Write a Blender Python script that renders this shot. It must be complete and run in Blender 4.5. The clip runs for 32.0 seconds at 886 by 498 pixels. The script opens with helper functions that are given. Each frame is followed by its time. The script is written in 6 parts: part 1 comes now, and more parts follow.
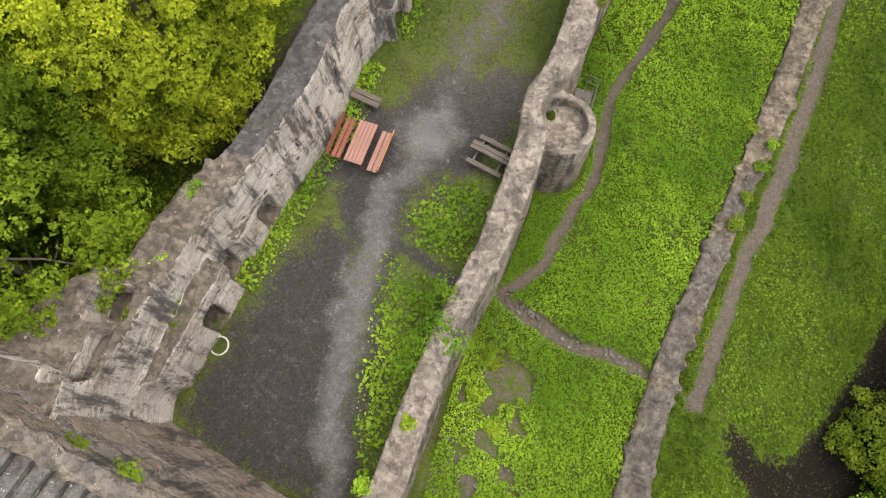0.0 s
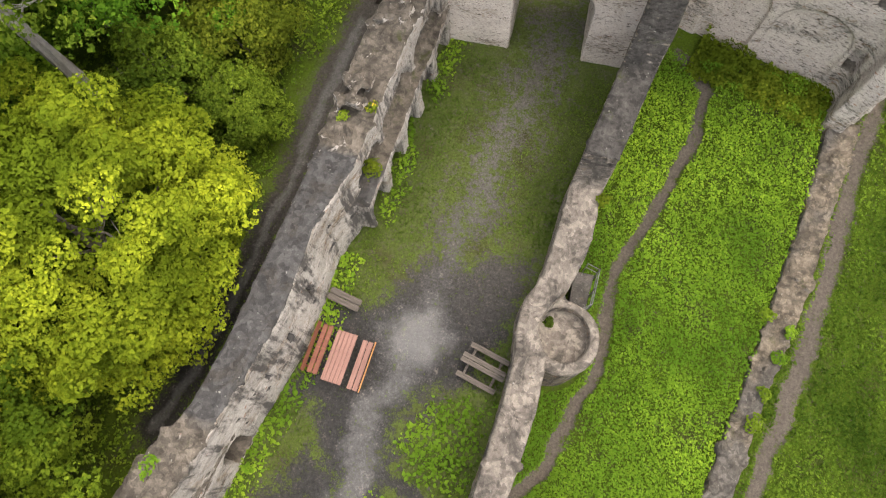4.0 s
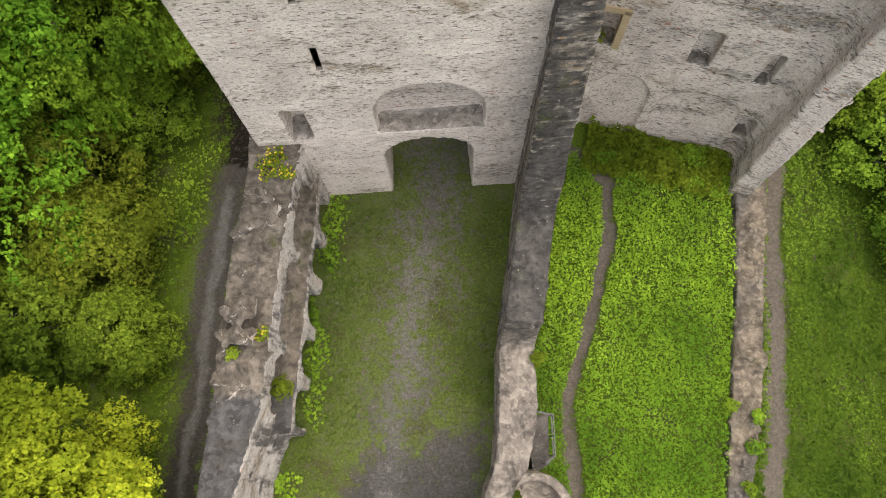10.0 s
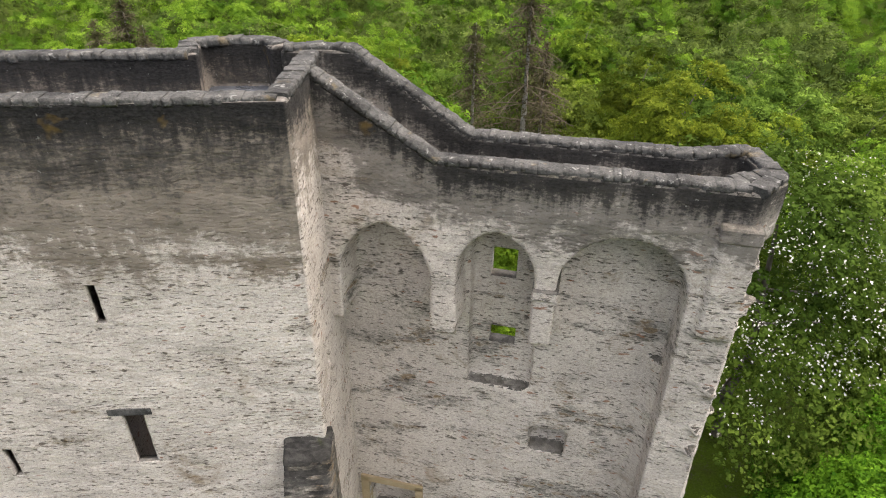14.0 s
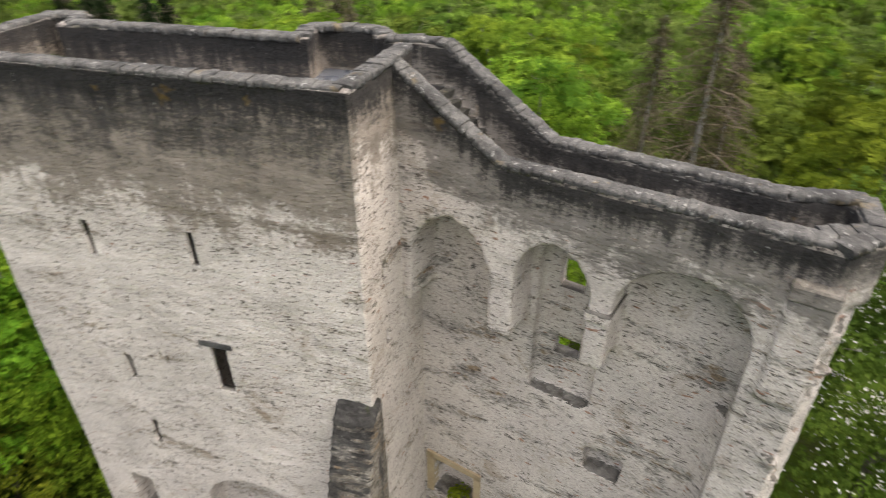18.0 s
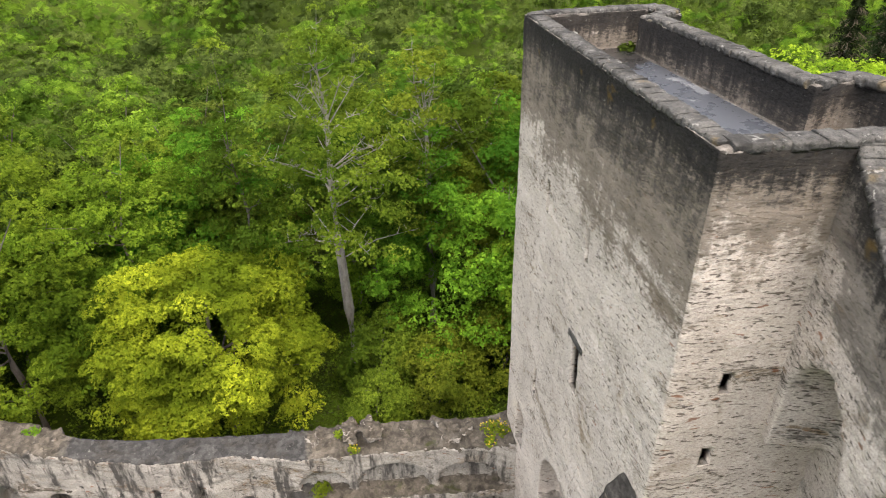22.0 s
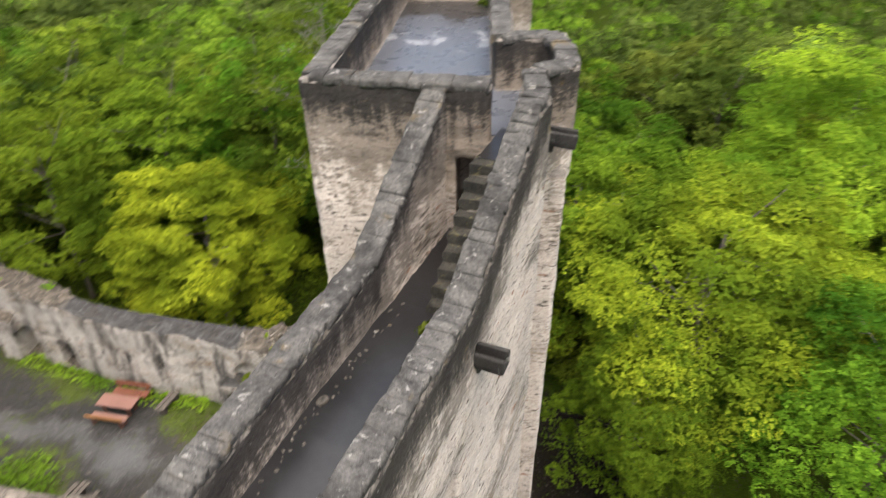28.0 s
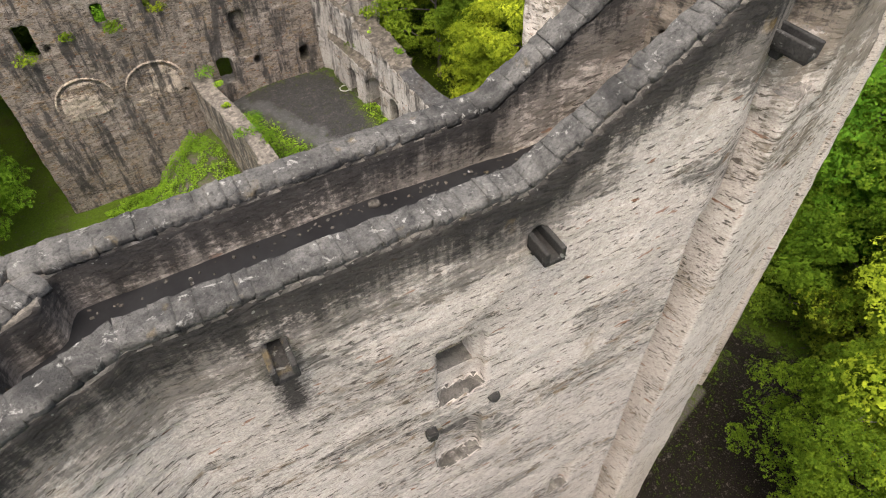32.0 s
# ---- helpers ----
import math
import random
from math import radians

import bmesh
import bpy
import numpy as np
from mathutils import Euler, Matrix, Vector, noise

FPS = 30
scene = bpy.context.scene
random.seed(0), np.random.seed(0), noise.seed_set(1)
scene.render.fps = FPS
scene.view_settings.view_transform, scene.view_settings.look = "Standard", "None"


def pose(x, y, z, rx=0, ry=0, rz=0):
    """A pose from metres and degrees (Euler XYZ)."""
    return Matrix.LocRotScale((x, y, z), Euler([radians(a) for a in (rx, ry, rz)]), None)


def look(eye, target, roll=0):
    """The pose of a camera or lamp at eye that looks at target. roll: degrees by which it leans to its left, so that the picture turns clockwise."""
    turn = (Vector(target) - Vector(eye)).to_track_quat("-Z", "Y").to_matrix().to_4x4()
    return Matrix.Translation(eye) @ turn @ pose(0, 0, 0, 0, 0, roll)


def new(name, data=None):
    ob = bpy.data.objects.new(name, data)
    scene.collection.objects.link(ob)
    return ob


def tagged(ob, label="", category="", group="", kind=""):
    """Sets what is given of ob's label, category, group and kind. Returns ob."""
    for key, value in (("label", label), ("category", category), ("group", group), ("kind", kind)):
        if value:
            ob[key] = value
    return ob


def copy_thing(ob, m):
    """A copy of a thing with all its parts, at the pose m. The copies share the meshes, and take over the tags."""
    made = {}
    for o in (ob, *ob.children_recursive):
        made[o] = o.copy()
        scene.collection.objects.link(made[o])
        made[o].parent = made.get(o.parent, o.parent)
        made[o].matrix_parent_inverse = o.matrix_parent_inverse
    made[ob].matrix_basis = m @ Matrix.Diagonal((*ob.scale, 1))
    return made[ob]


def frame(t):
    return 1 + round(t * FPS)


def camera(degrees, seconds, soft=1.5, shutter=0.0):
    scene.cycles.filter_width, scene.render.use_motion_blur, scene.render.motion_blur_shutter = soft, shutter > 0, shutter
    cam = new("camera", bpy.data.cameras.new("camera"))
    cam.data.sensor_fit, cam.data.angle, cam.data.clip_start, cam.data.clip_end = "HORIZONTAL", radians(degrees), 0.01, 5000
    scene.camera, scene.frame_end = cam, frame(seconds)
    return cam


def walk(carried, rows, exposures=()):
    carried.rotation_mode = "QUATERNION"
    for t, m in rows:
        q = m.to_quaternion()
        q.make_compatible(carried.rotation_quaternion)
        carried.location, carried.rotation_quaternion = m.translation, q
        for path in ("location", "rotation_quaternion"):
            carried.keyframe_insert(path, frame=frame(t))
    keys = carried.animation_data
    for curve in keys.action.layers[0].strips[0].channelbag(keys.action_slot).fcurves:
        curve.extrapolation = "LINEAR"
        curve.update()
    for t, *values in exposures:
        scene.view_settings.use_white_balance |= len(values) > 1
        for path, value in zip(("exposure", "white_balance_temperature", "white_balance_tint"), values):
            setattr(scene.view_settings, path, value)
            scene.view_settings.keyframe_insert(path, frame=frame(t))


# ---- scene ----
cam = camera(70.3, 32.0, 1.1, 0.5)
PATH = [
    (0, (-2.546, -25.516, 24.276), (-2.751, -24.949, 22.369), -5.7),
    (0.5, (-2.775, -24.881, 24.32), (-2.971, -24.326, 22.409), -5.3),
    (1, (-3.054, -23.745, 24.3), (-3.249, -23.187, 22.389), -5.2),
    (1.5, (-3.36, -22.222, 24.266), (-3.559, -21.652, 22.359), -5.3),
    (2, (-3.655, -20.621, 24.32), (-3.852, -20.048, 22.414), -5.5),
    (2.5, (-3.932, -19.312, 24.349), (-4.119, -18.737, 22.442), -5.3),
    (4.5, (-4.505, -16.096, 24.407), (-4.692, -15.526, 22.499), -5.7),
    (5, (-4.689, -14.999, 24.38), (-4.878, -14.42, 22.476), -5.7),
    (5.5, (-4.872, -14.058, 24.384), (-5.051, -13.473, 22.479), -5.5),
    (6, (-5.001, -13.3, 24.383), (-5.155, -12.713, 22.477), -5.3),
    (6.5, (-5.04, -12.599, 24.326), (-5.162, -12.005, 22.42), -5.1),
    (7, (-5.027, -11.911, 24.284), (-5.1, -11.31, 22.378), -4.6),
    (7.5, (-4.947, -11.235, 24.259), (-4.972, -10.633, 22.352), -4.5),
    (8, (-4.881, -10.63, 24.244), (-4.885, -10.026, 22.337), -4.3),
    (8.5, (-4.816, -10.191, 24.213), (-4.82, -9.586, 22.307), -4.3),
    (9, (-4.75, -10.066, 24.198), (-4.754, -9.463, 22.291), -4.2),
    (9.5, (-4.531, -10.069, 24.189), (-4.534, -9.469, 22.281), -4.2),
    (10, (-4.07, -10.139, 24.171), (-4.072, -9.539, 22.263), -4.0),
    (10.5, (-3.373, -10.263, 24.05), (-3.358, -9.536, 22.187), -2.8),
    (11, (-2.516, -10.472, 23.999), (-2.473, -9.466, 22.271), -1.9),
    (11.5, (-1.574, -10.594, 23.96), (-1.504, -9.335, 22.407), -1.3),
    (12, (-0.637, -10.798, 23.947), (-0.545, -9.321, 22.601), -1.0),
    (12.5, (0.178, -10.796, 23.993), (0.294, -9.145, 22.87), -0.5),
    (13, (0.959, -10.778, 24.082), (1.084, -9.049, 23.085), 0.2),
    (13.5, (1.512, -10.784, 24.156), (1.657, -9.063, 23.148), 0.7),
    (15.5, (2.449, -10.817, 24.681), (2.416, -9.133, 23.603), 0.9),
    (16, (2.488, -10.782, 24.693), (2.332, -9.108, 23.61), 0.8),
    (16.5, (2.616, -10.783, 24.721), (2.414, -9.115, 23.636), 0.7),
    (17, (2.944, -10.749, 24.736), (2.703, -9.086, 23.652), 0.7),
    (17.5, (3.615, -10.671, 24.754), (3.377, -9.007, 23.67), 0.8),
    (18, (4.611, -10.504, 24.752), (4.187, -8.879, 23.667), 0.1),
    (18.5, (5.444, -10.162, 24.706), (4.611, -8.702, 23.622), -0.8),
    (19, (6.105, -9.627, 24.674), (4.91, -8.44, 23.595), -1.6),
    (19.5, (6.607, -8.969, 24.65), (5.134, -8.14, 23.581), -2.3),
    (20, (6.973, -8.277, 24.622), (5.339, -7.811, 23.567), -2.6),
    (20.5, (7.23, -7.519, 24.574), (5.547, -7.255, 23.526), -2.2),
    (21, (7.449, -6.772, 24.55), (5.766, -6.509, 23.502), -1.7),
    (21.5, (7.656, -6.082, 24.539), (5.972, -5.811, 23.494), -1.6),
    (22, (7.808, -5.451, 24.545), (6.125, -5.175, 23.5), -1.5),
    (22.5, (7.935, -4.98, 24.567), (6.253, -4.701, 23.521), -1.4),
    (23, (8.06, -4.583, 24.575), (6.38, -4.302, 23.528), -1.4),
    (23.5, (8.212, -4.034, 24.559), (6.532, -3.749, 23.512), -1.1),
    (24, (8.445, -3.118, 24.544), (6.764, -2.824, 23.501), -0.9),
    (24.5, (8.743, -1.984, 24.568), (7.061, -1.696, 23.524), -0.9),
    (25, (8.985, -0.967, 24.604), (7.307, -0.681, 23.553), -0.8),
    (25.5, (9.206, -0.138, 24.612), (7.529, 0.151, 23.563), -0.7),
    (27.5, (10.095, 2.845, 24.594), (8.392, 2.982, 23.554), -0.5),
    (28, (10.153, 3.482, 24.533), (8.517, 3.312, 23.395), -0.9),
    (28.5, (10.031, 4.05, 24.535), (8.503, 3.685, 23.298), -1.1),
    (29, (9.86, 4.623, 24.555), (8.432, 4.103, 23.255), -1.6),
    (29.5, (9.653, 5.085, 24.513), (8.322, 4.439, 23.168), -1.7),
    (30, (9.415, 5.522, 24.447), (8.188, 4.761, 23.063), -1.8),
    (30.5, (9.12, 5.939, 24.391), (8.012, 5.078, 22.966), -2.1),
    (31, (8.815, 6.293, 24.33), (7.829, 5.343, 22.872), -2.4),
    (31.5, (8.56, 6.526, 24.29), (7.628, 5.549, 22.815), -2.4),
    (32, (8.496, 6.574, 24.3), (7.565, 5.597, 22.824), -2.4),
]
walk(cam, [(t, look(eye, target, roll)) for t, eye, target, roll in PATH], ((0, 0.72), (32, 0.72)))

# ---- world and light ----
SUN_EL, SUN_ROT = radians(72), radians(60)
world = bpy.data.worlds.new("overcast_sky")
scene.world = world
world.use_nodes = True
wn, wl = world.node_tree.nodes, world.node_tree.links
sky = wn.new("ShaderNodeTexSky")
sky.sky_type, sky.sun_disc, sky.sun_elevation, sky.sun_rotation = "NISHITA", False, SUN_EL, SUN_ROT
sky.dust_density, sky.air_density, sky.ozone_density = 7.0, 1.0, 0.3
wn["Background"].inputs["Strength"].default_value = 0.185
wl.new(sky.outputs[0], wn["Background"].inputs["Color"])
sun = new("sun", bpy.data.lights.new("sun", "SUN"))
sun.data.energy, sun.data.angle, sun.data.color = 2.75, radians(115), (1.0, 0.93, 0.82)
sun.matrix_world = look((14, -16, 60), (0, 0, 0))


# ---- materials ----
def node_mat(name, rough=0.9, spec=0.3):
    m = bpy.data.materials.new(name)
    m.use_nodes = True
    b = m.node_tree.nodes["Principled BSDF"]
    b.inputs["Roughness"].default_value = rough
    b.inputs["Specular IOR Level"].default_value = spec
    return m, m.node_tree.nodes, m.node_tree.links, b


def coords(n, l, scale=(1, 1, 1), kind="Object"):
    if kind == "World":
        src = n.new("ShaderNodeNewGeometry").outputs["Position"]
    else:
        src = n.new("ShaderNodeTexCoord").outputs[kind]
    mp = n.new("ShaderNodeMapping")
    mp.inputs["Scale"].default_value = scale
    l.new(src, mp.inputs["Vector"])
    return mp.outputs["Vector"]


def tex(n, l, vec, scale, detail=4.0, rough=0.55, distort=0.0):
    t = n.new("ShaderNodeTexNoise")
    t.inputs["Scale"].default_value, t.inputs["Detail"].default_value = scale, detail
    t.inputs["Roughness"].default_value, t.inputs["Distortion"].default_value = rough, distort
    l.new(vec, t.inputs["Vector"])
    return t.outputs["Fac"]


def ramp(n, l, fac, stops):
    r = n.new("ShaderNodeValToRGB")
    while len(r.color_ramp.elements) < len(stops):
        r.color_ramp.elements.new(0.5)
    for e, (p, c) in zip(r.color_ramp.elements, stops):
        e.position = p
        e.color = (*c, 1) if not isinstance(c, (int, float)) else (c, c, c, 1)
    l.new(fac, r.inputs["Fac"])
    return r.outputs["Color"]


def mix(n, l, fac, a, b, mode="MIX"):
    x = n.new("ShaderNodeMix")
    x.data_type, x.blend_type = "RGBA", mode
    for sock, v in ((x.inputs["Factor"], fac), (x.inputs["A"], a), (x.inputs["B"], b)):
        if isinstance(v, (int, float)):
            sock.default_value = v
        elif isinstance(v, tuple):
            sock.default_value = (*v, 1)
        else:
            l.new(v, sock)
    return x.outputs["Result"]


def calc(n, l, op, a, b=0.0, c=0.0):
    x = n.new("ShaderNodeMath")
    x.operation, x.use_clamp = op, False
    for sock, v in zip(x.inputs, (a, b, c)):
        if isinstance(v, (int, float)):
            sock.default_value = v
        else:
            l.new(v, sock)
    return x.outputs[0]


def height_of(n, l):
    s = n.new("ShaderNodeSeparateXYZ")
    l.new(n.new("ShaderNodeNewGeometry").outputs["Position"], s.inputs[0])
    return s.outputs


def bump(n, l, b, fac, strength=0.4, dist=0.03):
    x = n.new("ShaderNodeBump")
    x.inputs["Strength"].default_value, x.inputs["Distance"].default_value = strength, dist
    l.new(fac, x.inputs["Height"])
    l.new(x.outputs["Normal"], b.inputs["Normal"])


def masonry(name, lime, stone, dark, cover=0.5, crust=None, holes=0.0, warm=(0.2232, 0.155, 0.0868), cap=None, rake=None, screed=None, lee=(0.0, 0.0), crest=0.0, steep=0.3, stain=None):
    """Rubble masonry under worn lime render: courses of flat stones, open joints, a dark lichen crust from crust[0] to crust[1] metres
    that rises along the slope rake (run along the wall, rise per metre) and is thinner by lee metres on the east and north sides, black under the crest, with a black run below a spout at stain metres along the wall; cap gives the two colours of level tops, screed the stretch of y that has the first."""
    m, n, l, b = node_mat(name, 0.93, 0.2)
    flat = coords(n, l, (1, 1, 2.6), "World")
    free = coords(n, l, (1, 1, 1), "World")
    where = height_of(n, l)
    # uneven courses: the stones are shifted by a slow noise
    wobble = n.new("ShaderNodeTexNoise")
    wobble.inputs["Scale"].default_value, wobble.inputs["Detail"].default_value = 2.2, 4.0
    l.new(free, wobble.inputs["Vector"])
    push = n.new("ShaderNodeVectorMath")
    push.operation = "MULTIPLY_ADD"
    push.inputs[1].default_value = (0.45, 0.45, 0.6)
    l.new(wobble.outputs["Color"], push.inputs[0])
    l.new(flat, push.inputs[2])
    flat = push.outputs[0]
    vor = n.new("ShaderNodeTexVoronoi")
    vor.inputs["Scale"].default_value, vor.inputs["Randomness"].default_value = 2.6, 1.0
    l.new(flat, vor.inputs["Vector"])
    edge = n.new("ShaderNodeTexVoronoi")
    edge.feature = "DISTANCE_TO_EDGE"
    edge.inputs["Scale"].default_value = 2.6
    l.new(flat, edge.inputs["Vector"])
    joint = ramp(n, l, edge.outputs["Distance"], [(0.0, 0.0), (0.09, 1.0)])
    hue = n.new("ShaderNodeSeparateColor")
    l.new(vor.outputs["Color"], hue.inputs[0])
    body = mix(n, l, hue.outputs[0], tuple(0.62 * k for k in stone), tuple(min(1, 1.3 * k) for k in stone))
    body = mix(n, l, ramp(n, l, hue.outputs[1], [(0.72, 0.0), (0.95, 0.75)]), body, warm)
    body = mix(n, l, joint, tuple(0.75 * k for k in lime), body)
    big = tex(n, l, free, 0.45, 6, 0.62, 0.4)
    fine = tex(n, l, flat, 5.0, 6, 0.65)
    grain = tex(n, l, free, 40.0, 3, 0.6)
    bands = tex(n, l, coords(n, l, (0.5, 0.5, 1.3), "World"), 0.8, 5, 0.6, 0.5)
    limec = mix(n, l, ramp(n, l, big, [(0.35, 0.0), (0.65, 1.0)]), tuple(0.8 * k for k in lime), tuple(min(1, 1.07 * k) for k in lime))
    mask = calc(n, l, "ADD", calc(n, l, "MULTIPLY", bands, 0.9), calc(n, l, "MULTIPLY", fine, 0.5))
    cov = ramp(n, l, mask, [(0.45 + 0.32 * cover, 1.0), (0.55 + 0.32 * cover, 0.0)])
    col = mix(n, l, cov, body, limec)
    # open joints and lost stones: short dark level dashes, in patches
    patch = calc(n, l, "MULTIPLY", calc(n, l, "SUBTRACT", bands, 0.5), 0.2)
    dash = calc(n, l, "ADD", tex(n, l, coords(n, l, (1, 1, 4.2), "World"), 4.3, 2, 0.55, 0.2), patch)
    hole = ramp(n, l, dash, [(0.635 - holes, 0.0), (0.655 - holes, 1.0)])
    col = mix(n, l, calc(n, l, "MULTIPLY", hole, 0.8), col, (0.2 * stone[0], 0.18 * stone[1], 0.16 * stone[2]))
    dash2 = calc(n, l, "ADD", tex(n, l, coords(n, l, (1, 1, 4.0), "World"), 8.0, 2, 0.5), patch)
    hole2 = ramp(n, l, dash2, [(0.645 - holes, 0.0), (0.68 - holes, 1.0)])
    col = mix(n, l, calc(n, l, "MULTIPLY", hole2, 0.65), col, tuple(0.35 * k for k in stone))
    col = mix(n, l, 0.35, col, ramp(n, l, grain, [(0.25, 0.1), (0.75, 0.95)]), "OVERLAY")
    pitted = tex(n, l, coords(n, l, (1, 1, 1.8), "World"), 13.0, 4, 0.7)
    col = mix(n, l, 0.42, col, ramp(n, l, pitted, [(0.3, 0.12), (0.62, 0.72)]), "OVERLAY")
    # rust and ochre stains
    ochre = ramp(n, l, tex(n, l, free, 0.8, 5, 0.7, 1.0), [(0.58, 0.0), (0.72, 0.55)])
    col = mix(n, l, ochre, col, warm)
    # single rusty stones
    fleck = ramp(n, l, tex(n, l, coords(n, l, (1, 1, 3.2), "World"), 2.4, 2, 0.5), [(0.695, 0.0), (0.71, 0.7)])
    col = mix(n, l, fleck, col, (0.24, 0.09, 0.035))
    streak = tex(n, l, coords(n, l, (1.6, 1.6, 0.3), "World"), 0.9, 6, 0.7)
    if crust:
        z = where[2]
        if rake:
            run_s = calc(n, l, "SUBTRACT", calc(n, l, "MULTIPLY", where[0], 0.952), calc(n, l, "MULTIPLY_ADD", where[1], 0.306, 2.77))
            rise = calc(n, l, "MULTIPLY", calc(n, l, "MAXIMUM", calc(n, l, "SUBTRACT", rake[0], run_s), 0.0), rake[1])
            z = calc(n, l, "SUBTRACT", z, calc(n, l, "MINIMUM", rise, 1.8))
        rim = calc(n, l, "DIVIDE", calc(n, l, "SUBTRACT", z, crest - 1.0), 0.8)
        face = n.new("ShaderNodeSeparateXYZ")
        l.new(n.new("ShaderNodeNewGeometry").outputs["True Normal"], face.inputs[0])
        spill = None
        if stain:
            ragged = calc(n, l, "MULTIPLY", calc(n, l, "SUBTRACT", pitted, 0.5), 0.5)
            off = calc(n, l, "ADD", calc(n, l, "ABSOLUTE", calc(n, l, "SUBTRACT", run_s, stain)), ragged)
            reach = calc(n, l, "ADD", calc(n, l, "ABSOLUTE", calc(n, l, "SUBTRACT", z, 17.35)), ragged)
            spill = calc(n, l, "MULTIPLY", ramp(n, l, off, [(0.08, 0.9), (0.3, 0.0)]), ramp(n, l, reach, [(0.5, 1.0), (0.95, 0.0)]))
            spill = calc(n, l, "MULTIPLY", spill, calc(n, l, "GREATER_THAN", face.outputs[1], 0.5))
        for axis_out, k in ((face.outputs[0], lee[0]), (face.outputs[1], lee[1])):
            z = calc(n, l, "SUBTRACT", z, calc(n, l, "MULTIPLY", calc(n, l, "MAXIMUM", axis_out, 0.0), k))
        drip = tex(n, l, coords(n, l, (5.0, 5.0, 0.6), "World"), 1.0, 4, 0.65)
        up = calc(n, l, "DIVIDE", calc(n, l, "SUBTRACT", z, crust[0]), crust[1] - crust[0])
        amt = up
        for f, w in ((streak, 0.75), (fine, 0.95), (drip, 0.35), (bands, 1.1), (pitted, 0.5)):
            amt = calc(n, l, "ADD", amt, calc(n, l, "MULTIPLY", calc(n, l, "SUBTRACT", f, 0.5), w))
        bared = mix(n, l, fine, (0.34 * stone[0], 0.31 * stone[1], 0.28 * stone[2]), mix(n, l, hue.outputs[2], tuple(0.6 * k for k in stone), tuple(1.05 * k for k in stone)))
        col = mix(n, l, ramp(n, l, amt, [(0.06, 0.0), (0.28, 0.85)]), col, bared)
        soot = mix(n, l, ramp(n, l, fine, [(0.35, 0.0), (0.68, 1.0)]), tuple(0.35 * k for k in dark), tuple(1.7 * k for k in dark))
        col = mix(n, l, ramp(n, l, amt, [(0.45, 0.0), (0.72, 0.75), (0.95, 0.96)]), col, soot)
        # yellow lichen below the coping
        gold = calc(n, l, "MULTIPLY", ramp(n, l, rim, [(0.0, 0.0), (0.3, 0.8)]), ramp(n, l, tex(n, l, free, 1.3, 3, 0.6, 0.4), [(0.67, 0.0), (0.74, 0.5)]))
        # black drips under the coping
        for f, w in ((drip, 1.5), (streak, 1.6), (pitted, 1.6), (fine, 1.0)):
            rim = calc(n, l, "ADD", rim, calc(n, l, "MULTIPLY", calc(n, l, "SUBTRACT", f, 0.5), w))
        col = mix(n, l, ramp(n, l, rim, [(0.25, 0.0), (0.75, 0.85)]), col, mix(n, l, ramp(n, l, pitted, [(0.35, 0.0), (0.65, 1.0)]), tuple(0.15 * k for k in dark), tuple(1.1 * k for k in dark)))
        col = mix(n, l, gold, col, (0.2, 0.125, 0.022))
        if stain:
            col = mix(n, l, spill, col, tuple(0.4 * k for k in dark))
    else:
        run = calc(n, l, "ADD", calc(n, l, "MULTIPLY", streak, 0.7), calc(n, l, "MULTIPLY", tex(n, l, coords(n, l, (4.0, 4.0, 0.7), "World"), 0.8, 5, 0.7), 0.3))
        col = mix(n, l, ramp(n, l, run, [(0.49, 0.0), (0.57, 0.88)]), col, mix(n, l, fine, tuple(0.6 * k for k in dark), tuple(2.2 * k for k in dark)))
    if cap:
        s = n.new("ShaderNodeSeparateXYZ")
        l.new(n.new("ShaderNodeNewGeometry").outputs["True Normal"], s.inputs[0])
        level = ramp(n, l, calc(n, l, "ADD", s.outputs[2], calc(n, l, "MULTIPLY", calc(n, l, "SUBTRACT", fine, 0.5), 0.3)), [(steep, 0.0), (steep + 0.2, 1.0)])
        kindf = tex(n, l, free, 0.3, 4, 0.6)
        if screed:
            off = calc(n, l, "SUBTRACT", calc(n, l, "ABSOLUTE", calc(n, l, "SUBTRACT", where[1], (screed[0] + screed[1]) / 2)), (screed[1] - screed[0]) / 2)
            kindf = calc(n, l, "ADD", calc(n, l, "MULTIPLY", off, 0.35), kindf)
        sort = ramp(n, l, kindf, [(0.46, 0.0), (0.58, 1.0)])
        mot = ramp(n, l, tex(n, l, free, 2.2, 6, 0.7), [(0.36, 0.0), (0.64, 1.0)])
        topc = mix(n, l, sort, mix(n, l, mot, tuple(0.6 * k for k in cap[0]), tuple(1.2 * k for k in cap[0])), mix(n, l, mot, tuple(0.5 * k for k in cap[1]), tuple(1.3 * k for k in cap[1])))
        grime = ramp(n, l, tex(n, l, free, 0.9, 6, 0.72, 0.8), [(0.5, 0.0), (0.6, 0.6)])
        topc = mix(n, l, grime, topc, tuple(0.4 * k for k in cap[1]))
        cob = n.new("ShaderNodeTexVoronoi")
        cob.inputs["Scale"].default_value = 5.5
        l.new(push.outputs[0], cob.inputs["Vector"])
        tint = n.new("ShaderNodeSeparateColor")
        l.new(cob.outputs["Color"], tint.inputs[0])
        topc = mix(n, l, 0.5, topc, ramp(n, l, tint.outputs[0], [(0.0, 0.18), (1.0, 0.82)]), "OVERLAY")
        moss = calc(n, l, "MULTIPLY", ramp(n, l, tex(n, l, free, 1.1, 5, 0.7, 0.6), [(0.58, 0.0), (0.68, 0.7)]), sort)
